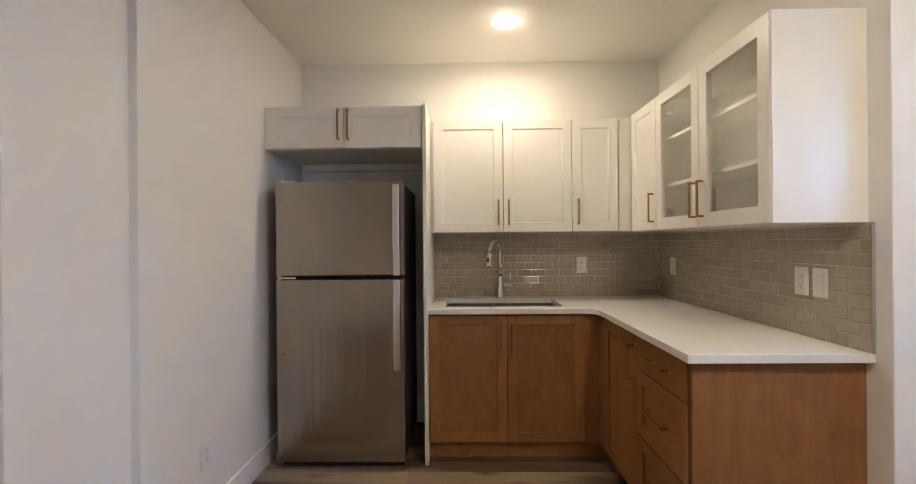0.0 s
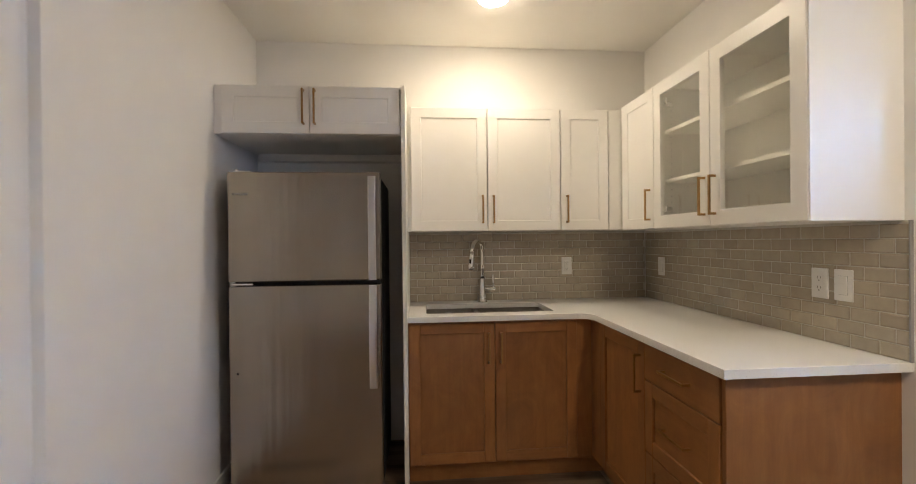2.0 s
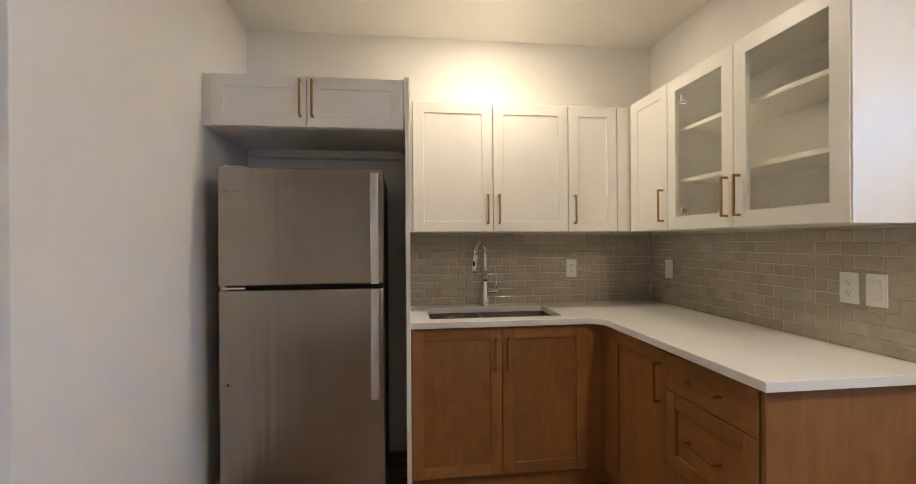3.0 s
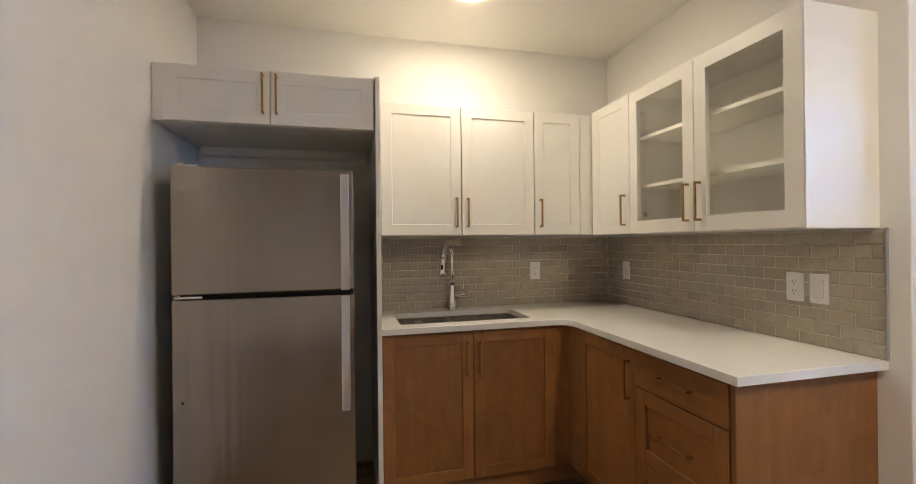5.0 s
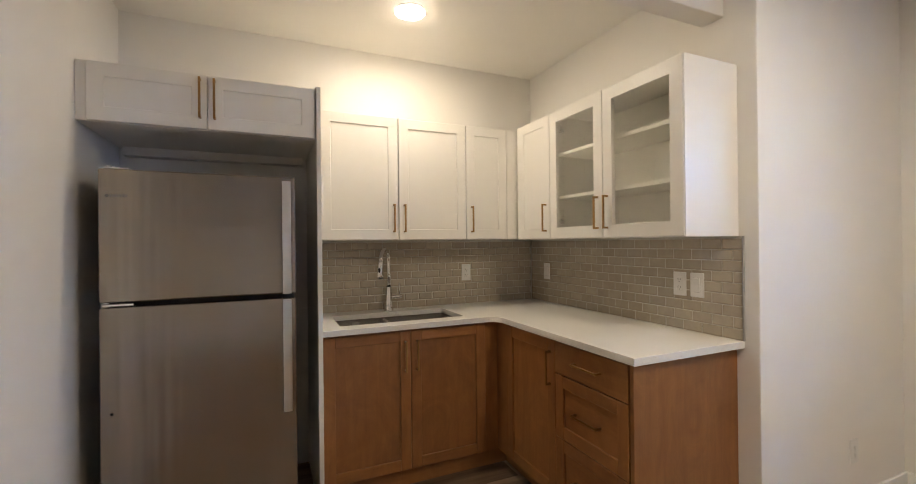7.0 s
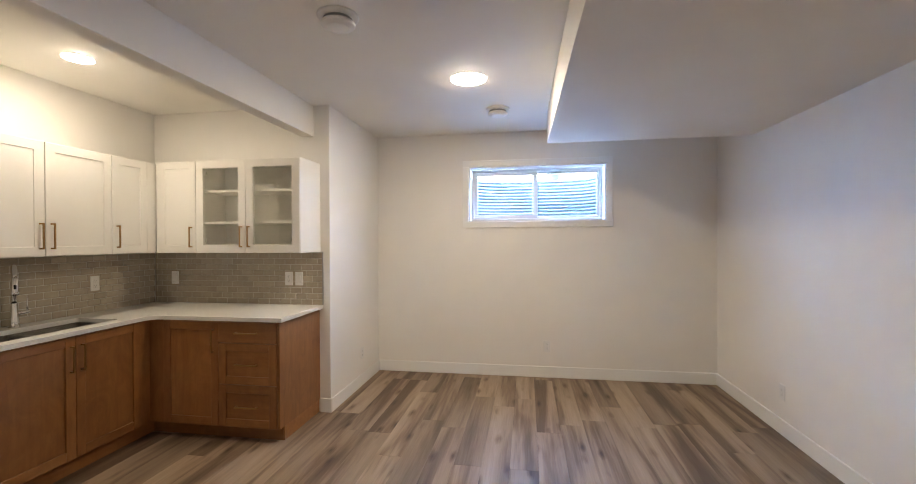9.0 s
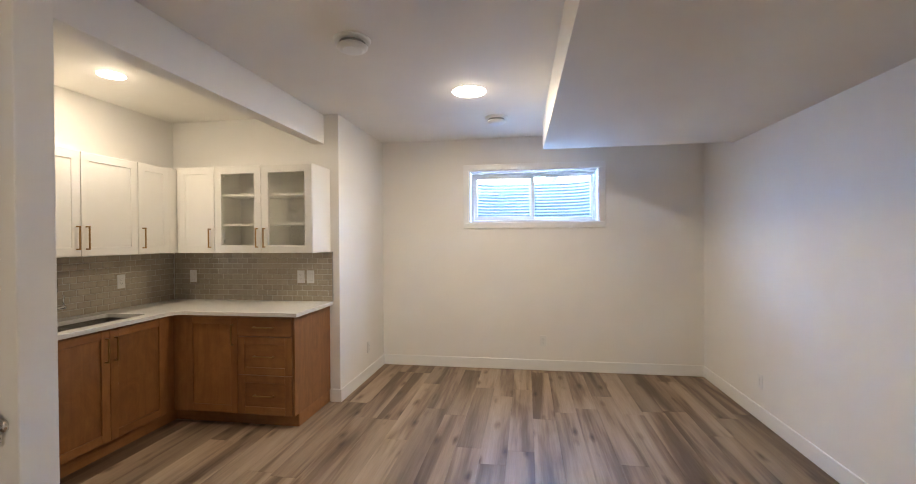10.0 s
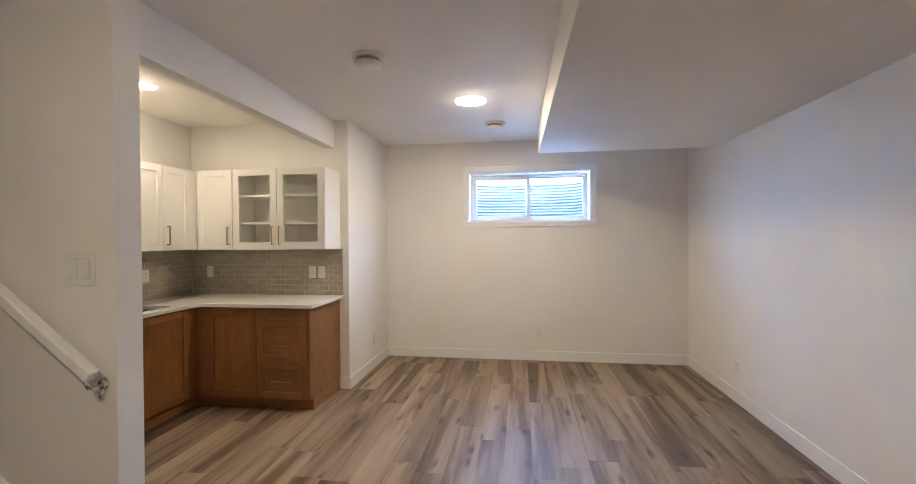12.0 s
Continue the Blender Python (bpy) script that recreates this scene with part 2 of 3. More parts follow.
def turned(profile, n=32, bm=None, m=Matrix.Identity(4)):
    """A profile of (radius, height) turned about z."""
    bm = bm or bmesh.new()
    rings = []
    for r, z in profile:
        if r < 1e-6:
            rings.append([bm.verts.new(m @ Vector((0, 0, z)))])
        else:
            rings.append([bm.verts.new(m @ Vector((r * math.cos(2 * math.pi * i / n), r * math.sin(2 * math.pi * i / n), z))) for i in range(n)])
    for a, b in zip(rings, rings[1:]):
        for i in range(n):
            j = (i + 1) % n
            if len(a) == 1 and len(b) > 1:
                bm.faces.new((a[0], b[i], b[j]))
            elif len(b) == 1 and len(a) > 1:
                bm.faces.new((a[i], a[j], b[0]))
            elif len(a) > 1:
                bm.faces.new((a[i], a[j], b[j], b[i]))
    return bm


def tube(points, radii, n=16, bm=None):
    """A round tube along a line of points, closed at both ends."""
    bm = bm or bmesh.new()
    pts = [Vector(p) for p in points]
    if not isinstance(radii, (list, tuple)):
        radii = [radii] * len(pts)
    rings, side = [], None
    for i, p in enumerate(pts):
        d = (pts[min(i + 1, len(pts) - 1)] - pts[max(i - 1, 0)]).normalized()
        if side is None:
            side = d.orthogonal().normalized()
        side = (side - d * side.dot(d)).normalized()
        up = d.cross(side)
        rings.append([bm.verts.new(p + radii[i] * (math.cos(2 * math.pi * k / n) * side + math.sin(2 * math.pi * k / n) * up)) for k in range(n)])
    for a, b in zip(rings, rings[1:]):
        for k in range(n):
            bm.faces.new((a[k], a[(k + 1) % n], b[(k + 1) % n], b[k]))
    bm.faces.new(rings[0])
    bm.faces.new(rings[-1])
    return bm


HERE = Matrix.Identity(4)


# ---- structure ----
BACK, LEFT, RIGHT, NORTH, EAST, SOUTH, WEST = 3.15, -1.15, 1.424, 1.468, 2.62, -2.03, -4.0
solid("wall_back", box(-2.42, RIGHT + 0.12, BACK, BACK + 0.12, 0, CEIL), WALL, HERE, "warm white painted drywall behind the kitchen", "wall", "structure")
solid("wall_left", prism([(LEFT, BACK), (LEFT, 1.578), (LEFT - 0.036, 1.578), (LEFT - 0.036, 1.15), (-1.288, 1.15), (-1.288, BACK)], 0, CEIL, 0.003), WALL, HERE,
      "warm white partition between stairs and kitchen", "wall", "structure")
solid("wall_right", prism([(RIGHT, BACK), (RIGHT, NORTH), (EAST, NORTH), (EAST, NORTH + 0.12), (RIGHT + 0.12, NORTH + 0.12), (RIGHT + 0.12, BACK)], 0, CEIL, 0.004), WALL, HERE,
      "white painted drywall stub beside the kitchen", "wall", "structure")
OY0, OY1, OZ0, OZ1, THICK = -0.978, 0.447, 1.64, 2.232, 0.25
wb = box(EAST, EAST + THICK, SOUTH - 0.12, OY0, 0, CEIL)
box(EAST, EAST + THICK, OY1, NORTH + 0.12, 0, CEIL, bm=wb)
box(EAST, EAST + THICK, OY0, OY1, 0, OZ0, bm=wb)
box(EAST, EAST + THICK, OY0, OY1, OZ1, CEIL, bm=wb)
solid("wall_window", wb, WALL, HERE, "white painted basement wall with a high window opening", "wall", "structure")
solid("wall_south", box(WEST - 0.12, EAST, SOUTH - 0.12, SOUTH, 0, CEIL), WALL, HERE, "long plain white painted wall", "wall", "structure")
solid("wall_west", box(WEST - 0.12, WEST, SOUTH, 1.29, 0, CEIL), WALL, HERE, "plain white painted end wall", "wall", "structure")
solid("wall_stair", prism([(WEST, 1.17), (-2.30, 1.17), (-2.30, BACK), (-2.42, BACK), (-2.42, 1.29), (WEST, 1.29)], 0, CEIL), WALL, HERE,
      "plain white painted wall beside the stairs", "wall", "structure")
solid("ceiling", box(WEST - 0.12, EAST + THICK, SOUTH - 0.12, BACK + 0.12, CEIL, CEIL + 0.12), CEILING, HERE, "white textured drywall ceiling", "ceiling", "structure")
solid("beam", box(LEFT, RIGHT, 1.607, 1.713, 2.33, CEIL, 0.003), WALL, HERE, "white drywall beam dropped over the kitchen opening", "beam", "structure")
solid("bulkhead", prism([(WEST, SOUTH), (1.95, SOUTH), (1.95, -0.356), (WEST, -0.430)], 2.31, CEIL, 0.003), CEILING, HERE, "large dropped drywall bulkhead around ducts", "bulkhead", "structure")

# unseen upper wall, added so only the outward half of the sky lights the well
solid("wall_facade", box(EAST, EAST + THICK, -9, 9, CEIL + 0.12, 5.6), SIDING, HERE, "unseen outside wall added to block the sky behind the window", "wall", "structure")
gb = bmesh.new()
for x0, x1, y0, y1 in ((EAST + THICK, 60, 0.66, 60), (EAST + THICK, 60, -60, -1.19), (3.80, 60, -1.19, 0.66)):
    box(x0, x1, y0, y1, 2.0, 2.16, bm=gb)
solid("ground", gb, EARTH, HERE, "earth and short grass around the window well", "ground", "structure")


def board(name, x0, x1, y0, y1, h=0.116):
    bm = box(x0, x1, y0, y1, 0, h, 0.003)
    return solid(name, bm, TRIM, HERE, "white painted flat baseboard along the wall", "baseboard", "structure")


T = 0.013
board("baseboard", EAST - T, EAST, SOUTH + T, NORTH - T)
board("baseboard", RIGHT, EAST, NORTH - T, NORTH)
board("baseboard", RIGHT - T, RIGHT, NORTH - T, 1.555)
board("baseboard", WEST, EAST, SOUTH, SOUTH + T)
board("baseboard", LEFT, LEFT + T, 1.578 - T, BACK, 0.13)
board("baseboard", LEFT - 0.036, LEFT - 0.036 + T, 1.15 - T, 1.577, 0.13)
board("baseboard", -1.288, LEFT - 0.036, 1.15 - T, 1.15, 0.13)
board("baseboard", WEST, WEST + T, SOUTH + T, 1.17)
board("baseboard", WEST + T, -2.30, 1.17 - T, 1.17)


# ---- window ----
def window():
    w = thing("window_1", pose(EAST, (OY0 + OY1) / 2, OZ0), "white vinyl sliding basement window with deep reveal", "window", "", "structure")
    cy = (OY0 + OY1) / 2
    y0, y1, h = OY0 - cy, OY1 - cy, OZ1 - OZ0
    c = 0.062
    bm = box(-0.016, 0.0, y0 - c, y1 + c, -c, 0, 0.002)
    box(-0.016, 0.0, y0 - c, y1 + c, h, h + c, 0.002, bm)
    box(-0.016, 0.0, y0 - c, y0, 0, h, 0.002, bm)
    box(-0.016, 0.0, y1, y1 + c, 0, h, 0.002, bm)
    part("casing", bm, TRIM, w, "white painted flat casing")
    r = 0.012
    bm = box(0, 0.16, y0, y1, 0, r)
    box(0, 0.16, y0, y1, h - r, h, bm=bm)
    box(0, 0.16, y0, y0 + r, r, h - r, bm=bm)
    box(0, 0.16, y1 - r, y1, r, h - r, bm=bm)
    part("reveal", bm, TRIM, w, "white painted jamb boards")

    def ring(a, b, lo, hi, xa, xb, t, bev=0.003):
        bm = box(xa, xb, a, b, lo, lo + t, bev)
        box(xa, xb, a, b, hi - t, hi, bev, bm)
        box(xa, xb, a, a + t, lo + t, hi - t, bev, bm)
        box(xa, xb, b - t, b, lo + t, hi - t, bev, bm)
        return bm

    part("window_frame", ring(y0 + r, y1 - r, r, h - r, 0.16, 0.24, 0.028), VINYL, w, "white vinyl outer frame")
    f0, f1, g0, g1 = y0 + r + 0.028, y1 - r - 0.028, r + 0.028, h - r - 0.028
    meet = -0.255 - cy
    near = part("sash", ring(meet - 0.035, f1, g0, g1, 0.165, 0.192, 0.042), VINYL, w, "white vinyl sliding sash")
    pane = part("pane", box(0.176, 0.180, meet + 0.007, f1 - 0.042, g0 + 0.042, g1 - 0.042), GLASS, near)
    far = part("sash", ring(f0, meet + 0.02, g0, g1, 0.20, 0.228, 0.026), VINYL, w, "white vinyl fixed sash")
    pane2 = part("pane", box(0.212, 0.216, f0 + 0.026, meet - 0.006, g0 + 0.026, g1 - 0.026), GLASS, far)
    pane.visible_shadow = pane2.visible_shadow = False
    part("latch", box(0.155, 0.166, meet - 0.022, meet - 0.008, h * 0.42, h * 0.55, 0.003), VINYL, near)


window()


def window_well():
    bm = bmesh.new()
    n, rows, pitch = 48, 160, 0.041
    z0, z1 = 1.42, 2.20
    cy, half, deep = -0.265, 0.80, 0.86
    grid = []
    for j in range(rows + 1):
        z = z0 + (z1 - z0) * j / rows
        wave = 0.0095 * math.cos(2 * math.pi * z / pitch)
        line = []
        for i in range(n + 1):
            a = math.pi * i / n
            c, s = math.cos(a), math.sin(a)
            px = math.copysign(abs(c) ** 0.5, c)
            py = abs(s) ** 0.5
            line.append(bm.verts.new((EAST + THICK + (deep + wave) * py, cy + (half + wave) * px, z)))
        grid.append(line)
    for a, b in zip(grid, grid[1:]):
        for i in range(n):
            bm.faces.new((a[i], a[i + 1], b[i + 1], b[i]))
    ob = solid("window_well", bm, GALV, HERE, "corrugated galvanised steel well outside the window", "window well", smooth=True)
    ob.modifiers.new("sheet", "SOLIDIFY").thickness = 0.003
    rim = [(EAST + THICK + deep * abs(math.sin(math.pi * i / 24)) ** 0.5, cy + half * math.copysign(abs(math.cos(math.pi * i / 24)) ** 0.5, math.cos(math.pi * i / 24)), z1) for i in range(25)]
    part("rim", tube(rim, 0.012, 8), GALV, ob)
    solid("gravel_bed", box(EAST + THICK, 3.80, -1.19, 0.66, 1.36, 1.56), GRAVEL, HERE, "grey gravel at the bottom of the well", "gravel", "stuff")


window_well()


# ---- the house next door, above the rim of the well ----
def neighbour_house():
    h = thing("house", pose(14.0, -6.6, 2.0), "pale sided neighbouring house with a low grey roof", "house")
    part("wall", box(0, 7, -5, 5, 0, 2.15), SIDING, h, "pale lap siding wall")
    for k in range(14):
        part("siding_board", box(-0.022, -0.002, -5.02, 5.02, 0.02 + 0.152 * k, 0.165 + 0.152 * k, 0.003), SIDING, h)
    bm = bmesh.new()
    ends = []
    for y in (-5.4, 5.4):
        ends.append([bm.verts.new((x, y, z)) for x, z in ((-0.45, 2.13), (3.5, 3.6), (7.45, 2.13), (7.45, 2.31), (3.5, 3.80), (-0.45, 2.31))])
    bm.faces.new(ends[0])
    bm.faces.new(ends[1])
    for i in range(6):
        j = (i + 1) % 6
        bm.faces.new((ends[0][i], ends[0][j], ends[1][j], ends[1][i]))
    part("roof", bm, gritty("grey shingle", (0.10, 0.10, 0.11), (0.17, 0.17, 0.18), 30), h, "grey shingle roof")
    part("gutter", box(-0.56, -0.452, -5.4, 5.4, 2.19, 2.32, 0.012), TRIM, h, "white metal gutter")
    part("downpipe", tube([(-0.50, 4.9, 2.20), (-0.50, 4.9, 2.10), (-0.06, 4.9, 1.92), (-0.06, 4.9, 0.05)], 0.04, 10), TRIM, h, "white downpipe", True)


neighbour_house()


# ---- stairs ----
def stairs():
    st = thing("stairs", pose(-1.79, 1.20, 0), "grey-brown plank stairs climbing beside the partition", "stairs", "", "structure")
    for i in range(7):
        part("step", box(-0.51, 0.48, 0.25 * i, 0.25 * (i + 1) + 0.02, 0.19 * i if i else 0.0, 0.19 * (i + 1), 0.008), PLANK, st)
    pts = [(0.0, 0.05), (0.25 * 7, 0.05 + 0.19 * 7), (0.25 * 7, 0.32 + 0.19 * 7), (0.0, 0.32)]
    bm = bmesh.new()
    lo = [bm.verts.new((0.484, y, z)) for y, z in pts]
    hi = [bm.verts.new((0.500, y, z)) for y, z in pts]
    bm.faces.new(lo)
    bm.faces.new(hi)
    for i in range(4):
        bm.faces.new((lo[i], lo[(i + 1) % 4], hi[(i + 1) % 4], hi[i]))
    part("skirt_board", bm, TRIM, st, "white painted skirt board")


stairs()


def handrail():
    slope = math.atan2(0.305, 0.409)
    rail = thing("handrail", pose(-1.288, 1.165, 1.004), "white painted square handrail on chrome brackets", "handrail")
    m = Matrix.Translation((-0.062, 0, 0)) @ Matrix.Rotation(slope, 4, "X")
    bm = box(-0.019, 0.019, 0.012, 2.0, -0.015, 0.024, 0.006, segments=2)
    bmesh.ops.transform(bm, matrix=m, verts=bm.verts)
    part("rail", bm, TRIM, rail)
    for d in (0.035, 1.0, 1.95):
        y, z = d * math.cos(slope), d * math.sin(slope) - 0.030
        bm = turned([(0.0, 0.0), (0.020, 0.0), (0.020, 0.006), (0.012, 0.010), (0.0, 0.010)], 20, m=Matrix.Translation((0, y + 0.007, z - 0.025)) @ Matrix.Rotation(radians(-90), 4, "Y"))
        tube([(-0.006, y + 0.007, z - 0.025), (-0.03, y + 0.007, z - 0.030), (-0.055, y + 0.006, z - 0.018), (-0.062, y + 0.005, z + 0.010)], [0.009, 0.0075, 0.007, 0.008], 12, bm)
        tube([(-0.004, y + 0.007, z - 0.038), (-0.012, y + 0.007, z - 0.066)], [0.008, 0.006], 10, bm)
        part("bracket", bm, CHROME, rail, "chrome bracket", True)


handrail()


# ---- ceiling fittings ----
def downlight(x, y, r, label):
    d = thing("downlight", pose(x, y, CEIL), label, "ceiling light", "round ceiling lights")
    part("trim_ring", turned([(r * 1.03, -0.002), (r * 1.032, -0.005), (r * 1.045, -0.004), (r * 1.05, -0.001), (r * 1.05, 0.0)], 48), PLASTIC, d, "white trim ring", True)
    part("lens", turned([(0, -0.009), (r * 0.85, -0.009), (r * 1.03, -0.007), (r * 1.03, -0.001)], 48), LENS, d, "glowing frosted lens", True)


downlight(*KITCHEN_LIGHT, "small round lit recessed light in the kitchen ceiling")
downlight(*MAIN_LIGHT, "wide round lit disc light on the ceiling")
# fitting for the added stair-side lamp, never in view
downlight(*ADDED_STAIR_LIGHT, "added unseen recessed light that brightens the stair side")


def smoke_alarm(x, y):
    s = thing("smoke_alarm", pose(x, y, CEIL), "round white smoke alarm on the ceiling", "smoke alarm", "smoke alarms")
    part("base", turned([(0.0, 0), (0.103, 0), (0.104, -0.006), (0.101, -0.012), (0.094, -0.015), (0.070, -0.016), (0, -0.016)], 48), PLASTIC, s, "wide white base ring", True)
    part("slotted_band", turned([(0.0, -0.016), (0.069, -0.016), (0.069, -0.034), (0, -0.034)], 40), GREY, s, "grey slotted band", False)
    for k in range(24):
        a = 2 * math.pi * k / 24
        bm = box(0.066, 0.0728, -0.0012, 0.0012, -0.035, -0.015)
        bmesh.ops.transform(bm, matrix=Matrix.Rotation(a, 4, "Z"), verts=bm.verts)
        part("rib", bm, GREY, s)
    part("cap", turned([(0.0, -0.034), (0.080, -0.034), (0.086, -0.039), (0.085, -0.047), (0.076, -0.055), (0.062, -0.058), (0.060, -0.061), (0.052, -0.0625), (0, -0.063)], 48), PLASTIC, s, "round white cap", True)


smoke_alarm(0.077, 0.768)
smoke_alarm(1.782, 0.075)


# ---- outlets and switches: built facing -y ----
def plate(kind, m, label, gangs=1):
    w = 0.07 + 0.046 * (gangs - 1)
    h = 0.115
    cat = "outlet" if kind == "outlet" else "switch"
    p = thing("wall_outlet" if cat == "outlet" else "light_switch", m, label, cat)
    part("cover_plate", box(-w / 2, w / 2, -0.006, 0, -h / 2, h / 2, 0.0025, segments=2), PLASTIC, p)
    for g in range(gangs):
        x = (g - (gangs - 1) / 2) * 0.046
        if kind == "outlet":
            body = part("receptacle", box(x - 0.0165, x + 0.0165, -0.008, -0.006, -0.0335, 0.0335, 0.001), PLASTIC, p)
            for z in (-0.019, 0.019):
                for dx, hh in ((-0.0065, 0.0045), (0.0065, 0.0035)):
                    part("slot", box(x + dx - 0.001, x + dx + 0.001, -0.0085, -0.0075, z + 0.003 - hh, z + 0.003 + hh), BLACK, body)
                part("slot", turned([(0, 0), (0.0024, 0), (0.0024, 0.0005), (0, 0.0005)], 10, m=Matrix.Translation((x, -0.0085, z - 0.008)) @ Matrix.Rotation(radians(-90), 4, "X")), BLACK, body)
        else:
            bm = bmesh.new()
            prof = [(-0.0335, -0.007), (0.0, -0.0085), (0.0335, -0.0115)]
            left = [bm.verts.new((x - 0.0165, y, z)) for z, y in prof] + [bm.verts.new((x - 0.0165, -0.006, 0.0335)), bm.verts.new((x - 0.0165, -0.006, -0.0335))]
            right = [bm.verts.new((v.co.x + 0.033, v.co.y, v.co.z)) for v in left]
            bm.faces.new(left)
            bm.faces.new(right)
            for i in range(5):
                bm.faces.new((left[i], left[(i + 1) % 5], right[(i + 1) % 5], right[i]))
            part("rocker", bm, PLASTIC, p)
            part("gap_line", box(x - 0.0175, x + 0.0175, -0.0062, -0.0058, -0.0345, 0.0345), GREY, p)
        for z in (-0.048, 0.048):
            part("screw", turned([(0, 0), (0.003, 0), (0.003, 0.0006), (0, 0.0008)], 10, m=Matrix.Translation((x, -0.006, z)) @ Matrix.Rotation(radians(90), 4, "X")), PLASTIC, p)
    return p


TILE_BACK, TILE_RIGHT = BACK - 0.010, RIGHT - 0.010
plate("outlet", pose(0.859, TILE_BACK, 1.128), "white duplex outlet on the grey tile backsplash")
plate("outlet", pose(TILE_RIGHT, 1.835, 1.128, rz=-90), "white duplex outlet on the tiles beside a switch")
plate("switch", pose(TILE_RIGHT, 1.742, 1.128, rz=-90), "white rocker switch on the tiles beside an outlet")
plate("switch", pose(TILE_RIGHT, 2.934, 1.128, rz=-90), "white rocker switch on tiles in the kitchen corner")
plate("outlet", pose(LEFT, 1.96, 0.352, rz=90), "white duplex outlet low on the wall beside the refrigerator")
plate("outlet", pose(EAST, -0.375, 0.326, rz=-90), "white duplex outlet low on the window wall")
plate("outlet", pose(1.515, SOUTH, 0.315, rz=180), "white duplex outlet low on the long wall")
plate("outlet", pose(2.12, NORTH, 0.322), "white duplex outlet low on the stub wall")
plate("switch", pose(-1.288, 1.282, 1.355, rz=-90), "white double rocker switch above the handrail", 2)


# ---- cabinets: built facing -y, x to the viewer's right ----
def pull(parent, x, z, upright, length=0.165):
    """A square bar pull whose feet stand on the plane y = 0."""
    h, s, out = length / 2, 0.0048, 0.032
    if upright:
        bm = box(x - s, x + s, -out, -out + 0.008, z - h, z + h, 0.001)
        for d in (-1, 1):
            box(x - s, x + s, -out + 0.008, 0, z + d * (h - s) - s, z + d * (h - s) + s, 0.0008, bm)
    else:
        bm = box(x - h, x + h, -out, -out + 0.008, z - s, z + s, 0.001)
        for d in (-1, 1):
            box(x + d * (h - s) - s, x + d * (h - s) + s, -out + 0.008, 0, z - s, z + s, 0.0008, bm)
    return part("handle", bm, BRASS, parent, "brushed bronze bar handle")


def painted_frame(x0, x1, z0, z1, stile, thick, deep):
    """A seamless painted door frame: eased outer edge, sloped inner edge down to the panel."""
    bm = bmesh.new()
    rings = []
    for inset, y in ((0, thick), (0, 0.002), (0.002, 0), (stile, 0), (stile + 0.003, deep), (stile + 0.003, thick)):
        rings.append([bm.verts.new(p) for p in ((x0 + inset, y, z0 + inset), (x1 - inset, y, z0 + inset), (x1 - inset, y, z1 - inset), (x0 + inset, y, z1 - inset))])
    if deep == thick:
        rings[5] = rings[4]
    loops = list(zip(rings, rings[1:])) + [(rings[5], rings[0])]
    for lo, hi in loops:
        for i in range(4):
            corner = [lo[i], lo[(i + 1) % 4], hi[(i + 1) % 4], hi[i]]
            if lo is not hi:
                bm.faces.new(corner)
    loose = [v for v in bm.verts if not v.link_faces]
    bmesh.ops.delete(bm, geom=loose, context="VERTS")
    return bm


def shaker(parent, name, x0, x1, z0, z1, y, mat_v, mat_h, panel_mat, stile=0.058, thick=0.020, deep=0.0042):
    """A framed door whose face lies at y; its panel is set back."""
    f = new(name)
    f.empty_display_size = 0.03
    f.parent = parent
    f.location = (0, y, 0)
    b = 0.0022
    if mat_v is WHITE_CAB:
        part("frame", painted_frame(x0, x1, z0, z1, stile, thick, deep if panel_mat else thick), mat_v, f)
    else:
        part("stile", box(x0, x0 + stile, 0, thick, z0, z1, b), mat_v, f)
        part("stile", box(x1 - stile, x1, 0, thick, z0, z1, b), mat_v, f)
        part("rail", box(x0 + stile, x1 - stile, 0.0006, thick, z0, z0 + stile, b), mat_h, f)
        part("rail", box(x0 + stile, x1 - stile, 0.0006, thick, z1 - stile, z1, b), mat_h, f)
    if panel_mat is not None:
        part("panel", box(x0 + stile, x1 - stile, deep, thick - 0.003, z0 + stile, z1 - stile), panel_mat, f)
    return f


def carcass(parent, mat, x0, x1, y0, y1, z0, z1, t=0.018, top=True):
    """The boards of a cabinet's box, open in front."""
    part("side_board", box(x0, x0 + t, y0, y1, z0, z1, 0.001), mat, parent)
    part("side_board", box(x1 - t, x1, y0, y1, z0, z1, 0.001), mat, parent)
    part("bottom_board", box(x0 + t, x1 - t, y0 + 0.001, y1, z0, z0 + t), mat, parent)
    if top:
        part("top_board", box(x0 + t, x1 - t, y0 + 0.001, y1, z1 - t, z1), mat, parent)
    part("back_board", box(x0 + t, x1 - t, y1 - 0.008, y1, z0 + t, z1 - t), mat, parent)


# back wall uppers
UZ0, UZ1, UFACE = 1.360, 2.085, 2.82
UD = BACK - UFACE


def upper(name, x0, x1, doors, label):
    c = thing(name, pose(x0, UFACE, UZ0), label, "cabinet", "white upper cabinets")
    h = UZ1 - UZ0
    carcass(c, WHITE_CAB, 0, x1 - x0, 0.021, UD, 0, h)
    for a, b, hx in doors:
        d = shaker(c, "door", a - x0 + 0.0024, b - x0 - 0.0024, 0.002, h - 0.002, 0, WHITE_CAB, WHITE_CAB, WHITE_CAB)
        pull(d, hx - x0, 0.128, True)
    return c


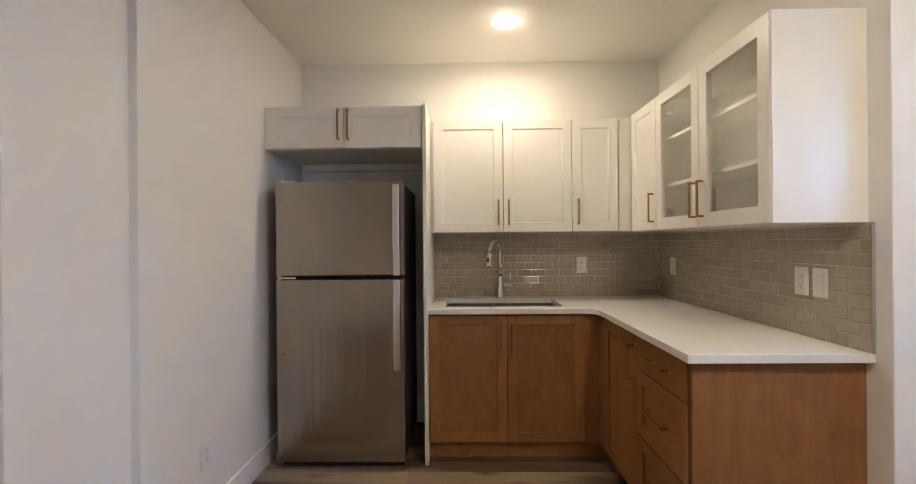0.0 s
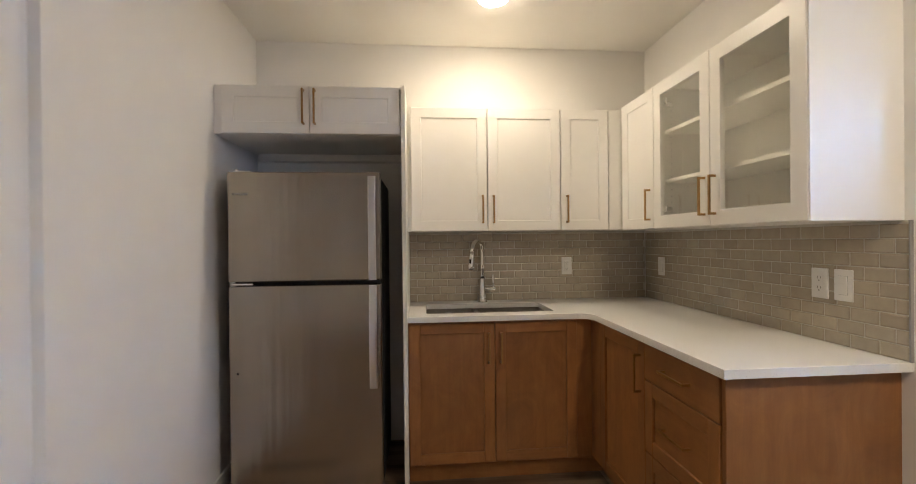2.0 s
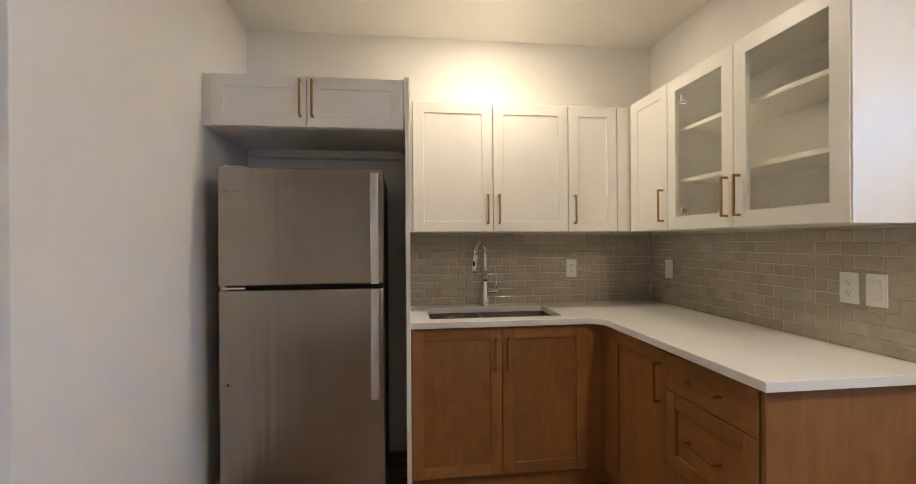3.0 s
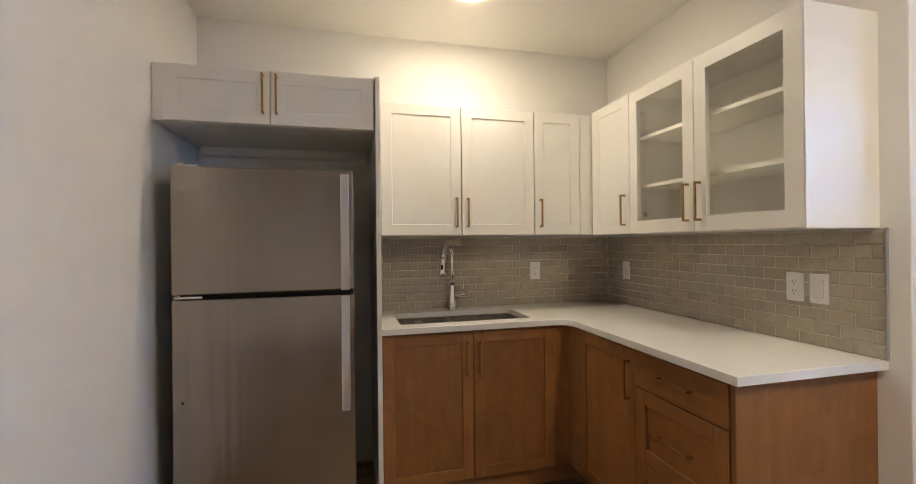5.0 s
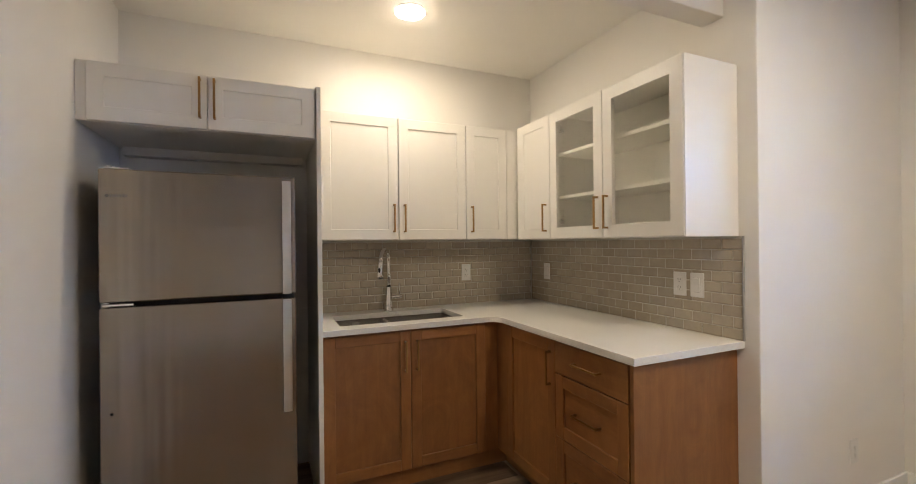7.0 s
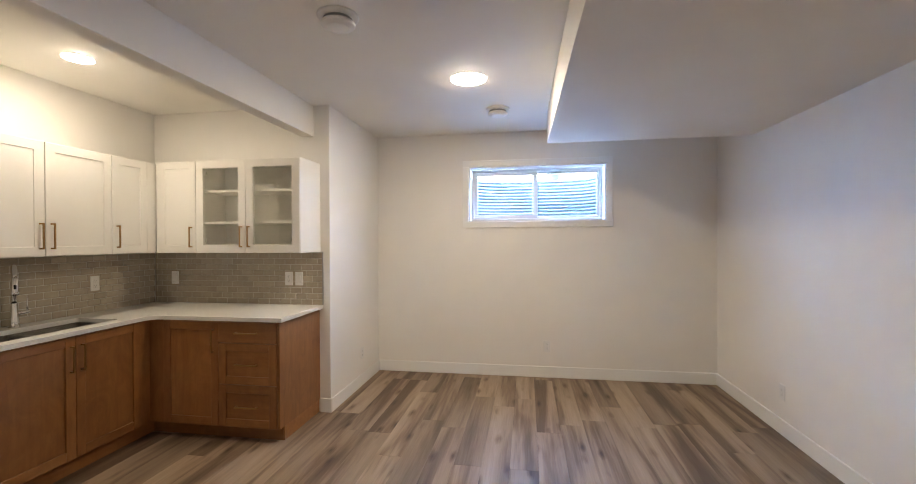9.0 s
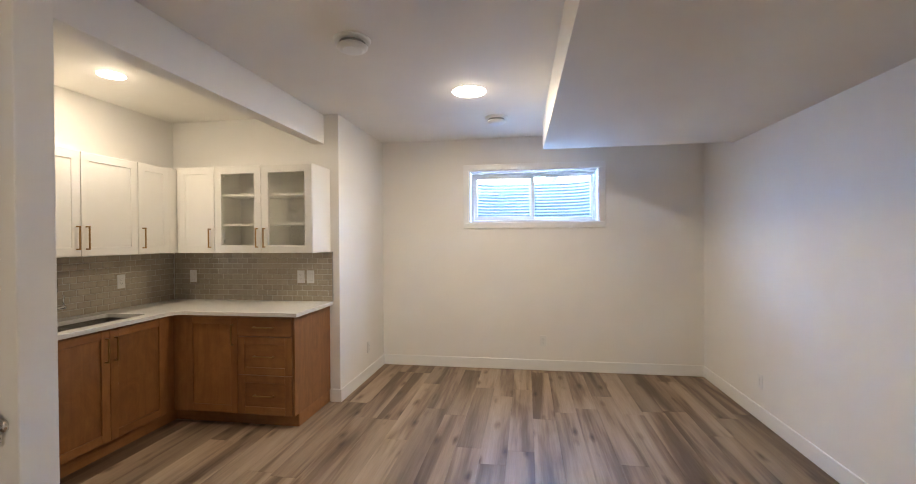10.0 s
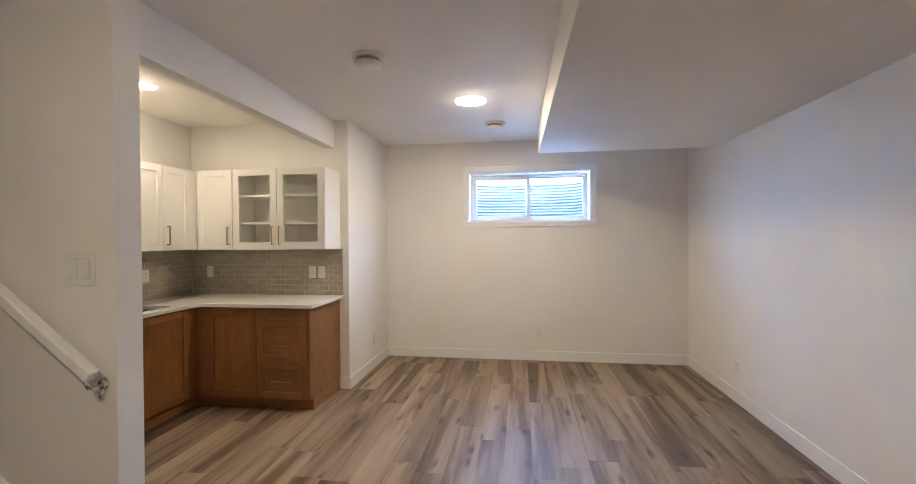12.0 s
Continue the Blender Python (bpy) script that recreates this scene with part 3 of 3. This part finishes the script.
upper("wall_cabinet", -0.174, 0.719, [(-0.174, 0.2765, 0.245), (0.2765, 0.719, 0.310)], "white shaker upper cabinet with two doors above the sink")
c3 = upper("wall_cabinet", 0.719, 1.108, [(0.719, 1.016, 0.755)], "white shaker upper cabinet with one door in the corner")
part("filler", box(1.019 - 0.719, 1.108 - 0.719, 0.006, 0.021, 0, UZ1 - UZ0, 0.001), WHITE_CAB, c3)
part("filler", box(-0.018, -0.001, 0.02, UD, 0, UZ1 - UZ0), WHITE_CAB, bpy.data.objects["wall_cabinet"])

# right wall uppers
RZ0, RZ1, RFACE = 1.356, 2.097, 1.093
RD = RIGHT - RFACE
RH = RZ1 - RZ0
rc = thing("wall_cabinet", pose(RFACE, 2.815, RZ0, rz=-90), "white shaker upper cabinet with one solid door", "cabinet", "white upper cabinets")
carcass(rc, WHITE_CAB, 0, 0.361, 0.021, RD, 0, RH)
part("filler", box(0, 0.02, 0.004, 0.021, 0, RH, 0.001), WHITE_CAB, rc)
d = shaker(rc, "door", 0.022, 0.3595, 0.002, RH - 0.002, 0, WHITE_CAB, WHITE_CAB, WHITE_CAB)
pull(d, 0.325, 0.128, True)

gc = thing("glass_cabinet", pose(RFACE, 2.453, RZ0, rz=-90), "white upper cabinet with two glass doors and empty shelves", "cabinet", "white upper cabinets")
GW = 2.453 - 1.556
carcass(gc, WHITE_CAB, 0, GW, 0.021, RD, 0, RH)
part("end_panel", box(GW, GW + 0.004, 0.004, RD, 0, RH, 0.001), WHITE_CAB, gc)
part("divider", box(0.430, 0.446, 0.021, 0.06, 0.018, RH - 0.018), WHITE_CAB, gc)
for z in (0.243, 0.497):
    part("shelf", box(0.020, GW - 0.020, 0.055, RD - 0.010, z - 0.009, z + 0.009, 0.001), WHITE_CAB, gc)
for x in (0.0183, GW - 0.0183):
    for y in (0.09, 0.25):
        for k in range(16):
            z = 0.10 + 0.034 * k
            part("pin_hole", box(x - 0.0006, x + 0.0006, y - 0.0022, y + 0.0022, z - 0.0022, z + 0.0022), GREY, gc)
for a, b, hx, hinge in ((0.0, 0.4385, 0.405, 0.0), (0.4385, GW, 0.472, GW)):
    d = shaker(gc, "glass_door", a + 0.0015, b - 0.0015, 0.002, RH - 0.002, 0, WHITE_CAB, WHITE_CAB, None, 0.062)
    g = part("pane", box(a + 0.060, b - 0.060, 0.009, 0.013, 0.060, RH - 0.060), CAB_GLASS, d, "clear glass pane")
    g.visible_shadow = False
    pull(d, hx, 0.128, True)
    for z in (0.10, RH - 0.10):
        s = 1 if hinge == 0.0 else -1
        bm = box(hinge + s * 0.019, hinge + s * 0.034, 0.022, 0.085, z - 0.012, z + 0.012, 0.003)
        box(hinge + s * 0.025, hinge + s * 0.082, 0.0205, 0.032, z - 0.016, z + 0.016, 0.003, bm)
        part("hinge", bm, CHROME, d, "nickel hinge")

# cabinet over the refrigerator with its tall side panel
FZ0, FZ1, FFACE = 1.857, 2.104, 2.556
fc = thing("fridge_cabinet", pose(LEFT, FFACE, FZ0), "white shaker cabinet with two doors above the refrigerator", "cabinet")
fh, fw = FZ1 - FZ0, -0.217 - LEFT
carcass(fc, WHITE_CAB, 0.002, fw, 0.021, BACK - FFACE, 0, fh)
part("filler", box(0.001, 0.036, 0.012, 0.021, 0, fh, 0.001), WHITE_CAB, fc)
part("cleat", box(0.03, fw - 0.02, BACK - FFACE - 0.075, BACK - FFACE - 0.001, -0.045, -0.001, 0.001), WHITE_CAB, fc, "white back rail below the cabinet")
for a, b, hx in ((0.038, 0.4715, 0.443), (0.4715, fw - 0.004, 0.500)):
    d = shaker(fc, "door", a + 0.0015, b - 0.0015, 0.002, fh - 0.002, 0, WHITE_CAB, WHITE_CAB, WHITE_CAB)
    pull(d, hx, fh / 2 + 0.012, True, 0.178)
solid("side_panel", box(-0.215, -0.193, 2.545, BACK, 0, 2.112, 0.0015), WHITE_CAB, HERE, "tall white painted panel beside the refrigerator", "panel")

# base cabinets
BZ0, BZ1, BFACE, SFACE = 0.108, 0.863, 2.600, 0.815
bd = BACK - BFACE
sb = thing("sink_cabinet", pose(-0.192, BFACE, 0), "brown stained maple sink cabinet with two shaker doors", "cabinet", "maple base cabinets")
carcass(sb, WOOD_V, 0, 0.922, 0.021, bd, BZ0, 0.874, top=False)
part("filler", box(0.0005, 0.018, 0.004, 0.021, BZ0, 0.874, 0.001), WOOD_V, sb)
part("top_rail", box(0.018, 0.922, 0.012, 0.021, 0.860, 0.874), WOOD_H, sb)
part("toe_kick", box(0, 1.09, 0.052, 0.07, 0, BZ0 - 0.002), WOOD_H, sb, "maple toe kick")
for a, b, hx in ((0.004, 0.4655, 0.4325), (0.4655, 0.922, 0.4985)):
    d = shaker(sb, "door", a + 0.0015, b - 0.0015, BZ0, BZ1, 0, WOOD_V, WOOD_H, WOOD_V, deep=0.011)
    pull(d, hx, 0.728, True)
corner = thing("corner_filler", pose(0.732, BFACE + 0.012, 0), "brown maple filler panel in the cabinet corner", "panel", "maple base cabinets")
part("panel", box(0, 0.10, 0, 0.018, BZ0, 0.874, 0.001), WOOD_V, corner)
part("panel", box(0.082, 0.10, -0.118, 0, BZ0, 0.874, 0.001), WOOD_V, corner)

sd = RIGHT - SFACE
cb = thing("base_cabinet", pose(SFACE, 2.500, 0, rz=-90), "brown stained maple base cabinet with one shaker door", "cabinet", "maple base cabinets")
carcass(cb, WOOD_V, 0, 0.4555, 0.021, sd, BZ0, 0.874)
part("top_rail", box(0, 0.4555, 0.012, 0.021, 0.860, 0.874), WOOD_H, cb)
d = shaker(cb, "door", 0.002, 0.454, BZ0, BZ1, 0, WOOD_V, WOOD_H, WOOD_V, deep=0.011)
pull(d, 0.420, 0.728, True)

db = thing("drawer_cabinet", pose(SFACE, 2.0445, 0, rz=-90), "brown stained maple cabinet with three drawers", "cabinet", "maple base cabinets")
dw = 2.0445 - 1.586
carcass(db, WOOD_V, 0, dw, 0.021, sd, BZ0, 0.874)
part("top_rail", box(0, dw, 0.012, 0.021, 0.860, 0.874), WOOD_H, db)
part("toe_kick", box(-0.615, dw + 0.006, 0.076, 0.092, 0, BZ0 - 0.002), WOOD_H, db, "maple toe kick")
part("drawer", box(0.0015, dw - 0.0015, 0, 0.020, 0.716, BZ1, 0.0016), WOOD_H, db, "flat maple drawer front")
pull(bpy.data.objects[db.children[-1].name], dw / 2, 0.79, False)
for z0, z1 in ((0.4155, 0.7115), (BZ0, 0.4115)):
    d = shaker(db, "drawer", 0.0015, dw - 0.0015, z0, z1, 0, WOOD_V, WOOD_H, WOOD_H, deep=0.011)
    pull(d, dw / 2, (z0 + z1) / 2, False)
part("end_panel", box(dw + 0.002, dw + 0.022, 0.006, sd, BZ0, 0.874, 0.0015), WOOD_V, db, "plain maple end panel")
part("plinth", box(dw + 0.004, dw + 0.014, 0.078, sd, 0, BZ0 - 0.001, 0.001), WOOD_H, db, "maple plinth below the end panel")


# ---- worktop and sink ----
def arc(cx, cy, r, a0, a1, n=8):
    return [(cx + r * math.cos(radians(a0 + (a1 - a0) * i / n)), cy + r * math.sin(radians(a0 + (a1 - a0) * i / n))) for i in range(n + 1)]


CT0, CT1 = 0.876, 0.906
FRONT_Y, FRONT_X, END_Y = 2.566, 0.792, 1.531
SX0, SX1, SY0, SY1 = -0.092, 0.622, 2.664, 3.012


def worktop():
    outer = [(-0.193, FRONT_Y)] + arc(FRONT_X - 0.075, FRONT_Y - 0.075, 0.075, 90, 0) + [(FRONT_X, END_Y), (RIGHT, END_Y), (RIGHT, BACK), (-0.193, BACK)]
    r = 0.018
    hole = arc(SX0 + r, SY0 + r, r, 180, 270, 5) + arc(SX1 - r, SY0 + r, r, 270, 360, 5) + arc(SX1 - r, SY1 - r, r, 0, 90, 5) + arc(SX0 + r, SY1 - r, r, 90, 180, 5)
    bm = bmesh.new()
    edges = []
    for loop in (outer, hole):
        vs = [bm.verts.new((x, y, CT1)) for x, y in loop]
        edges += [bm.edges.new((vs[i], vs[(i + 1) % len(vs)])) for i in range(len(vs))]
    bmesh.ops.triangle_fill(bm, use_beauty=True, edges=edges)
    top = list(bm.faces)
    ext = bmesh.ops.extrude_face_region(bm, geom=top)
    bmesh.ops.translate(bm, verts=[g for g in ext["geom"] if isinstance(g, bmesh.types.BMVert)], vec=(0, 0, CT0 - CT1))
    bmesh.ops.recalc_face_normals(bm, faces=bm.faces)
    rim = [e for e in bm.edges if len(e.link_faces) == 2 and e.calc_face_angle() > 1.0 and abs(e.verts[0].co.z - CT1) < 1e-5 and abs(e.verts[1].co.z - CT1) < 1e-5]
    bmesh.ops.bevel(bm, geom=rim, offset=0.002, segments=2, profile=0.5, affect="EDGES")
    solid("worktop", bm, QUARTZ, HERE, "white speckled quartz worktop in an L shape", "countertop")


worktop()


def sink():
    s = thing("sink", pose((SX0 + SX1) / 2, (SY0 + SY1) / 2, CT0), "dark grey undermount double bowl sink", "sink")
    w, dpt = (SX1 - SX0) / 2 + 0.006, (SY1 - SY0) / 2 + 0.006
    div = 0.215 - (SX0 + SX1) / 2
    for a, b in ((-w, div - 0.010), (div + 0.010, w)):
        bm = box(a, b, -dpt, dpt, -0.205, -0.001)
        lid = [f for f in bm.faces if f.normal.z > 0.9]
        bmesh.ops.delete(bm, geom=lid, context="FACES")
        es = [e for e in bm.edges if len(e.link_faces) == 2]
        bmesh.ops.bevel(bm, geom=es, offset=0.016, segments=4, profile=0.5, affect="EDGES")
        bowl = part("bowl", bm, SINK, s, "", True)
        mod = bowl.modifiers.new("wall", "SOLIDIFY")
        mod.thickness, mod.offset = 0.006, 1
        cx = (a + b) / 2
        part("drain", turned([(0.0, 0.0), (0.03, 0.0), (0.042, 0.004), (0.044, 0.001)], 28, m=Matrix.Translation((cx, 0, -0.204))), CHROME, bowl, "steel drain", True)
    part("divider", box(div - 0.0125, div + 0.0125, -dpt, dpt, -0.2, -0.005, 0.006, segments=2), SINK, s)
    part("sticker", box(-0.235, -0.190, dpt - 0.0075, dpt - 0.0068, -0.034, -0.018), STICKER, s, "small pale maker's sticker")


sink()


def faucet():
    f = thing("faucet", pose(0.276, 3.066, CT1), "chrome gooseneck pull-down kitchen faucet", "faucet")
    part("base", turned([(0.0, 0), (0.030, 0), (0.030, 0.004), (0.0250, 0.006), (0.0245, 0.030), (0.0235, 0.06), (0.0200, 0.11), (0.0172, 0.150), (0.0165, 0.155), (0.0, 0.155)], 28), CHROME, f, "", True)
    part("seam_ring", turned([(0.0, 0.155), (0.0150, 0.155), (0.0150, 0.157), (0.0, 0.157)], 28), BLACK, f, "dark seam ring")
    d = Vector((-0.55, -0.835, 0)).normalized()
    r = 0.075
    pts = [Vector((0, 0, 0.158)), Vector((0, 0, 0.25)), Vector((0, 0, 0.31))]
    for i in range(1, 15):
        a = math.pi * i / 14 * 0.97
        pts.append(Vector((0, 0, 0.318)) + d * (r - r * math.cos(a)) + Vector((0, 0, r * math.sin(a))))
    end = pts[-1]
    part("neck", tube(pts, 0.0132, 18), CHROME, f, "", True)
    down = (d * 0.10 + Vector((0, 0, -1))).normalized()
    head = part("spray_head", tube([end, end + down * 0.012, end + down * 0.03, end + down * 0.085, end + down * 0.105], [0.0132, 0.0158, 0.0176, 0.0205, 0.0195], 20), CHROME, f, "", True)
    part("nozzle", tube([end + down * 0.1052, end + down * 0.108], [0.0145, 0.0140], 18), BLACK, head, "black spray face")
    p = end + down * 0.055 + d * 0.018
    part("button", box(p.x - 0.006, p.x + 0.006, p.y - 0.006, p.y + 0.006, p.z - 0.014, p.z + 0.014, 0.003), BLACK, head, "black spray button")
    part("handle_stem", tube([(0.012, 0, 0.086), (0.060, -0.004, 0.088), (0.080, -0.004, 0.089), (0.084, -0.004, 0.089)], [0.0125, 0.0120, 0.0120, 0.0095], 16), CHROME, f, "", True)
    part("lever", tube([(0.070, -0.004, 0.092), (0.069, -0.006, 0.13), (0.066, -0.010, 0.178)], [0.0068, 0.0056, 0.0050], 12), CHROME, f, "", True)


faucet()


# ---- refrigerator ----
def refrigerator():
    x0, x1 = -1.053, -0.319
    f = thing("refrigerator", pose((x0 + x1) / 2, 2.48, 0), "stainless steel top-freezer refrigerator with two closed doors", "refrigerator")
    w = (x1 - x0) / 2
    part("body", box(-w + 0.004, w - 0.004, 0.072, 0.62, 0.045, 1.640, 0.006), DARK_SIDE, f, "dark grey cabinet sides")
    part("gasket", box(-w + 0.012, w - 0.012, 0.058, 0.073, 0.06, 1.635), BLACK, f)
    part("kick_grille", box(-w + 0.012, w - 0.012, 0.045, 0.073, 0.012, 0.058, 0.004), BLACK, f)
    for name, z0, z1 in (("freezer_door", 1.113, 1.651), ("fridge_door", 0.052, 1.092)):
        bm = box(-w, w, 0.0, 0.058, z0, z1)
        es = [e for e in bm.edges]
        bmesh.ops.bevel(bm, geom=es, offset=0.007, segments=3, profile=0.5, affect="EDGES")
        door = part(name, bm, STEEL, f, "brushed stainless steel door")
        hx = 0.328
        if name == "freezer_door":
            lo, hi = 1.116, 1.628
        else:
            lo, hi = 0.581, 1.089
        bm = bmesh.new()
        n = 10
        rings = []
        for i in range(n + 1):
            u = i / n
            z = lo + (hi - lo) * u
            v = 1 - u if name == "freezer_door" else u
            out = 0.020 + 0.026 * math.sin(math.pi * min(1.0, 0.12 + v * 0.8)) ** 0.7
            hw = 0.0185
            rings.append([bm.verts.new(p) for p in ((hx - hw, -out + 0.004, z), (hx - hw * 0.7, -out, z), (hx + hw * 0.7, -out, z), (hx + hw, -out + 0.004, z), (hx + hw, -out + 0.014, z), (hx - hw, -out + 0.014, z))])
        for a, b in zip(rings, rings[1:]):
            for k in range(6):
                bm.faces.new((a[k], a[(k + 1) % 6], b[(k + 1) % 6], b[k]))
        bm.faces.new(rings[0])
        bm.faces.new(rings[-1])
        for z in (lo + 0.02, hi - 0.02):
            box(hx - 0.014, hx + 0.014, -0.03, 0.002, z - 0.02, z + 0.02, 0.004, bm)
        part("handle", bm, HANDLE_STEEL, door, "satin silver strap handle")
        if name == "freezer_door":
            x = -w + 0.025
            widths = (0.010, 0.006, 0.004, 0.006, 0.003, 0.006, 0.007, 0.004)
            for bw in widths:
                part("badge_bar", box(x, x + bw, -0.0012, 0.0002, 1.537, 1.549), GREY, door)
                x += bw + 0.0035
        else:
            part("screw_cover", turned([(0, 0), (0.006, 0), (0.005, 0.0015), (0, 0.002)], 14, m=Matrix.Translation((-w + 0.040, 0.0, 0.667)) @ Matrix.Rotation(radians(90), 4, "X")), BLACK, door)
    bm = box(-w + 0.006, -w + 0.115, 0.004, 0.06, 1.096, 1.108, 0.003)
    turned([(0, 1.094), (0.010, 1.094), (0.010, 1.111), (0, 1.111)], 16, bm, Matrix.Translation((-w + 0.022, 0.022, 0)))
    part("middle_hinge", bm, CHROME, f, "bright middle hinge")
    bm = box(-w + 0.01, -w + 0.10, 0.02, 0.11, 1.652, 1.660, 0.003)
    turned([(0, 1.652), (0.012, 1.652), (0.012, 1.666), (0.006, 1.670), (0, 1.670)], 16, bm, Matrix.Translation((-w + 0.03, 0.035, 0)))
    part("top_hinge", bm, CHROME, f, "bright top hinge")
    for x in (-w + 0.05, w - 0.05):
        part("foot", turned([(0, 0), (0.02, 0), (0.02, 0.012), (0.010, 0.016), (0.010, 0.05), (0, 0.05)], 16, m=Matrix.Translation((x, 0.10, 0))), GREY, f)
    for x in (-w + 0.05, w - 0.05):
        part("foot", turned([(0, 0), (0.02, 0), (0.02, 0.012), (0.010, 0.016), (0.010, 0.05), (0, 0.05)], 16, m=Matrix.Translation((x, 0.55, 0))), GREY, f)


refrigerator()


# ---- backsplash tiles ----
def shared_tile(w, h, cache={}):
    key = (round(w, 3), round(h, 3))
    if key not in cache:
        bm = bmesh.new()
        rings = []
        for inset, out in ((0, 0.0), (0, -0.0042), (0.0013, -0.0055), (0.0026, -0.00594), (0.0039, -0.00631), (0.0052, -0.00662)):
            a, b = w / 2 - inset, h / 2 - inset
            rings.append([bm.verts.new(p) for p in ((-a, out, -b), (a, out, -b), (a, out, b), (-a, out, b))])
        for lo, hi in zip(rings, rings[1:]):
            for i in range(4):
                bm.faces.new((lo[i], lo[(i + 1) % 4], hi[(i + 1) % 4], hi[i]))
        bm.faces.new(rings[-1])
        cache[key] = mesh_of("tile", bm, TILE)
    return cache[key]


def backsplash(m, length, height, label, seed, start):
    """A grout bed with tiles in running bond; local x along the wall, -y out of it."""
    bed = thing("backsplash", m, label, "backsplash", "", "structure")
    part("grout", box(0, length, -0.0078, 0, 0, height), GROUT, bed, "pale grey grout")
    rng = random.Random(seed)
    pw, ph, gap = 0.0998, 0.0490, 0.0030
    row, z = 0, 0.001
    while z < height - 0.014:
        z1 = min(z + ph - gap, height)
        x = start - (pw / 2 if row % 2 else 0) - pw
        while x < length:
            a, b = max(x, 0.001), min(x + pw - gap, length - 0.001)
            if b - a > 0.014:
                ob = new("tile", shared_tile(b - a, z1 - z))
                ob.parent = bed
                ob.location = ((a + b) / 2, -0.0035, (z + z1) / 2)
                ob.rotation_euler = (radians(rng.uniform(-0.35, 0.35)), 0, radians(rng.uniform(-0.25, 0.25)))
            x += pw
        z += ph
        row += 1
    return bed


backsplash(pose(-0.193, BACK, CT1), 1.605, UZ0 - CT1, "grey glazed subway tiles on the wall behind the sink", 3, 0.05)
bs = backsplash(pose(RIGHT, 3.139, CT1, rz=-90), 3.139 - 1.533, RZ0 - CT1, "grey glazed subway tiles on the side wall", 4, 0.02)
part("edge_trim", box(3.139 - 1.533, 3.139 - 1.528, -0.0115, 0, 0, RZ0 - CT1), GREY, bs, "thin metal tile edge")


# ---- floor planks ----
def floor_planks():
    base = bmesh.new()
    box(WEST - 0.12, EAST + 0.02, SOUTH - 0.12, NORTH, -0.10, -0.006, bm=base)
    box(-2.42, RIGHT + 0.02, NORTH, BACK + 0.02, -0.10, -0.006, bm=base)
    floor = solid("floor", base, SUBFLOOR, HERE, "grey-brown wood-look vinyl plank floor", "floor", "structure")
    rng = random.Random(11)
    cache = {}
    pw, pl, gap, c = 0.181, 1.22, 0.0003, 0.0004
    y, row = SOUTH - 0.02, 0
    while y < BACK:
        if y > NORTH - 0.002:
            lo, hi = -1.29, RIGHT
        else:
            lo, hi = WEST, EAST
        x = lo - rng.uniform(0.05, 1.0)
        while x < hi:
            a, b = max(x, lo), min(x + pl, hi)
            ln = round(b - a, 2)
            if ln > 0.04:
                if ln not in cache:
                    bm = bmesh.new()
                    hx, hy = ln / 2 - gap, pw / 2 - gap
                    low = [bm.verts.new(p) for p in ((-hx, -hy, -0.006), (hx, -hy, -0.006), (hx, hy, -0.006), (-hx, hy, -0.006))]
                    mid = [bm.verts.new(p) for p in ((-hx, -hy, -0.0012), (hx, -hy, -0.0012), (hx, hy, -0.0012), (-hx, hy, -0.0012))]
                    top = [bm.verts.new(p) for p in ((-hx + c, -hy + c, 0), (hx - c, -hy + c, 0), (hx - c, hy - c, 0), (-hx + c, hy - c, 0))]
                    for p, q in ((low, mid), (mid, top)):
                        for i in range(4):
                            bm.faces.new((p[i], p[(i + 1) % 4], q[(i + 1) % 4], q[i]))
                    bm.faces.new(top)
                    cache[ln] = mesh_of("plank", bm, PLANK)
                ob = new("plank", cache[ln])
                ob.parent = floor
                ob.location = ((a + b) / 2, y + pw / 2, 0)
            x += pl
        y += pw
        row += 1


floor_planks()
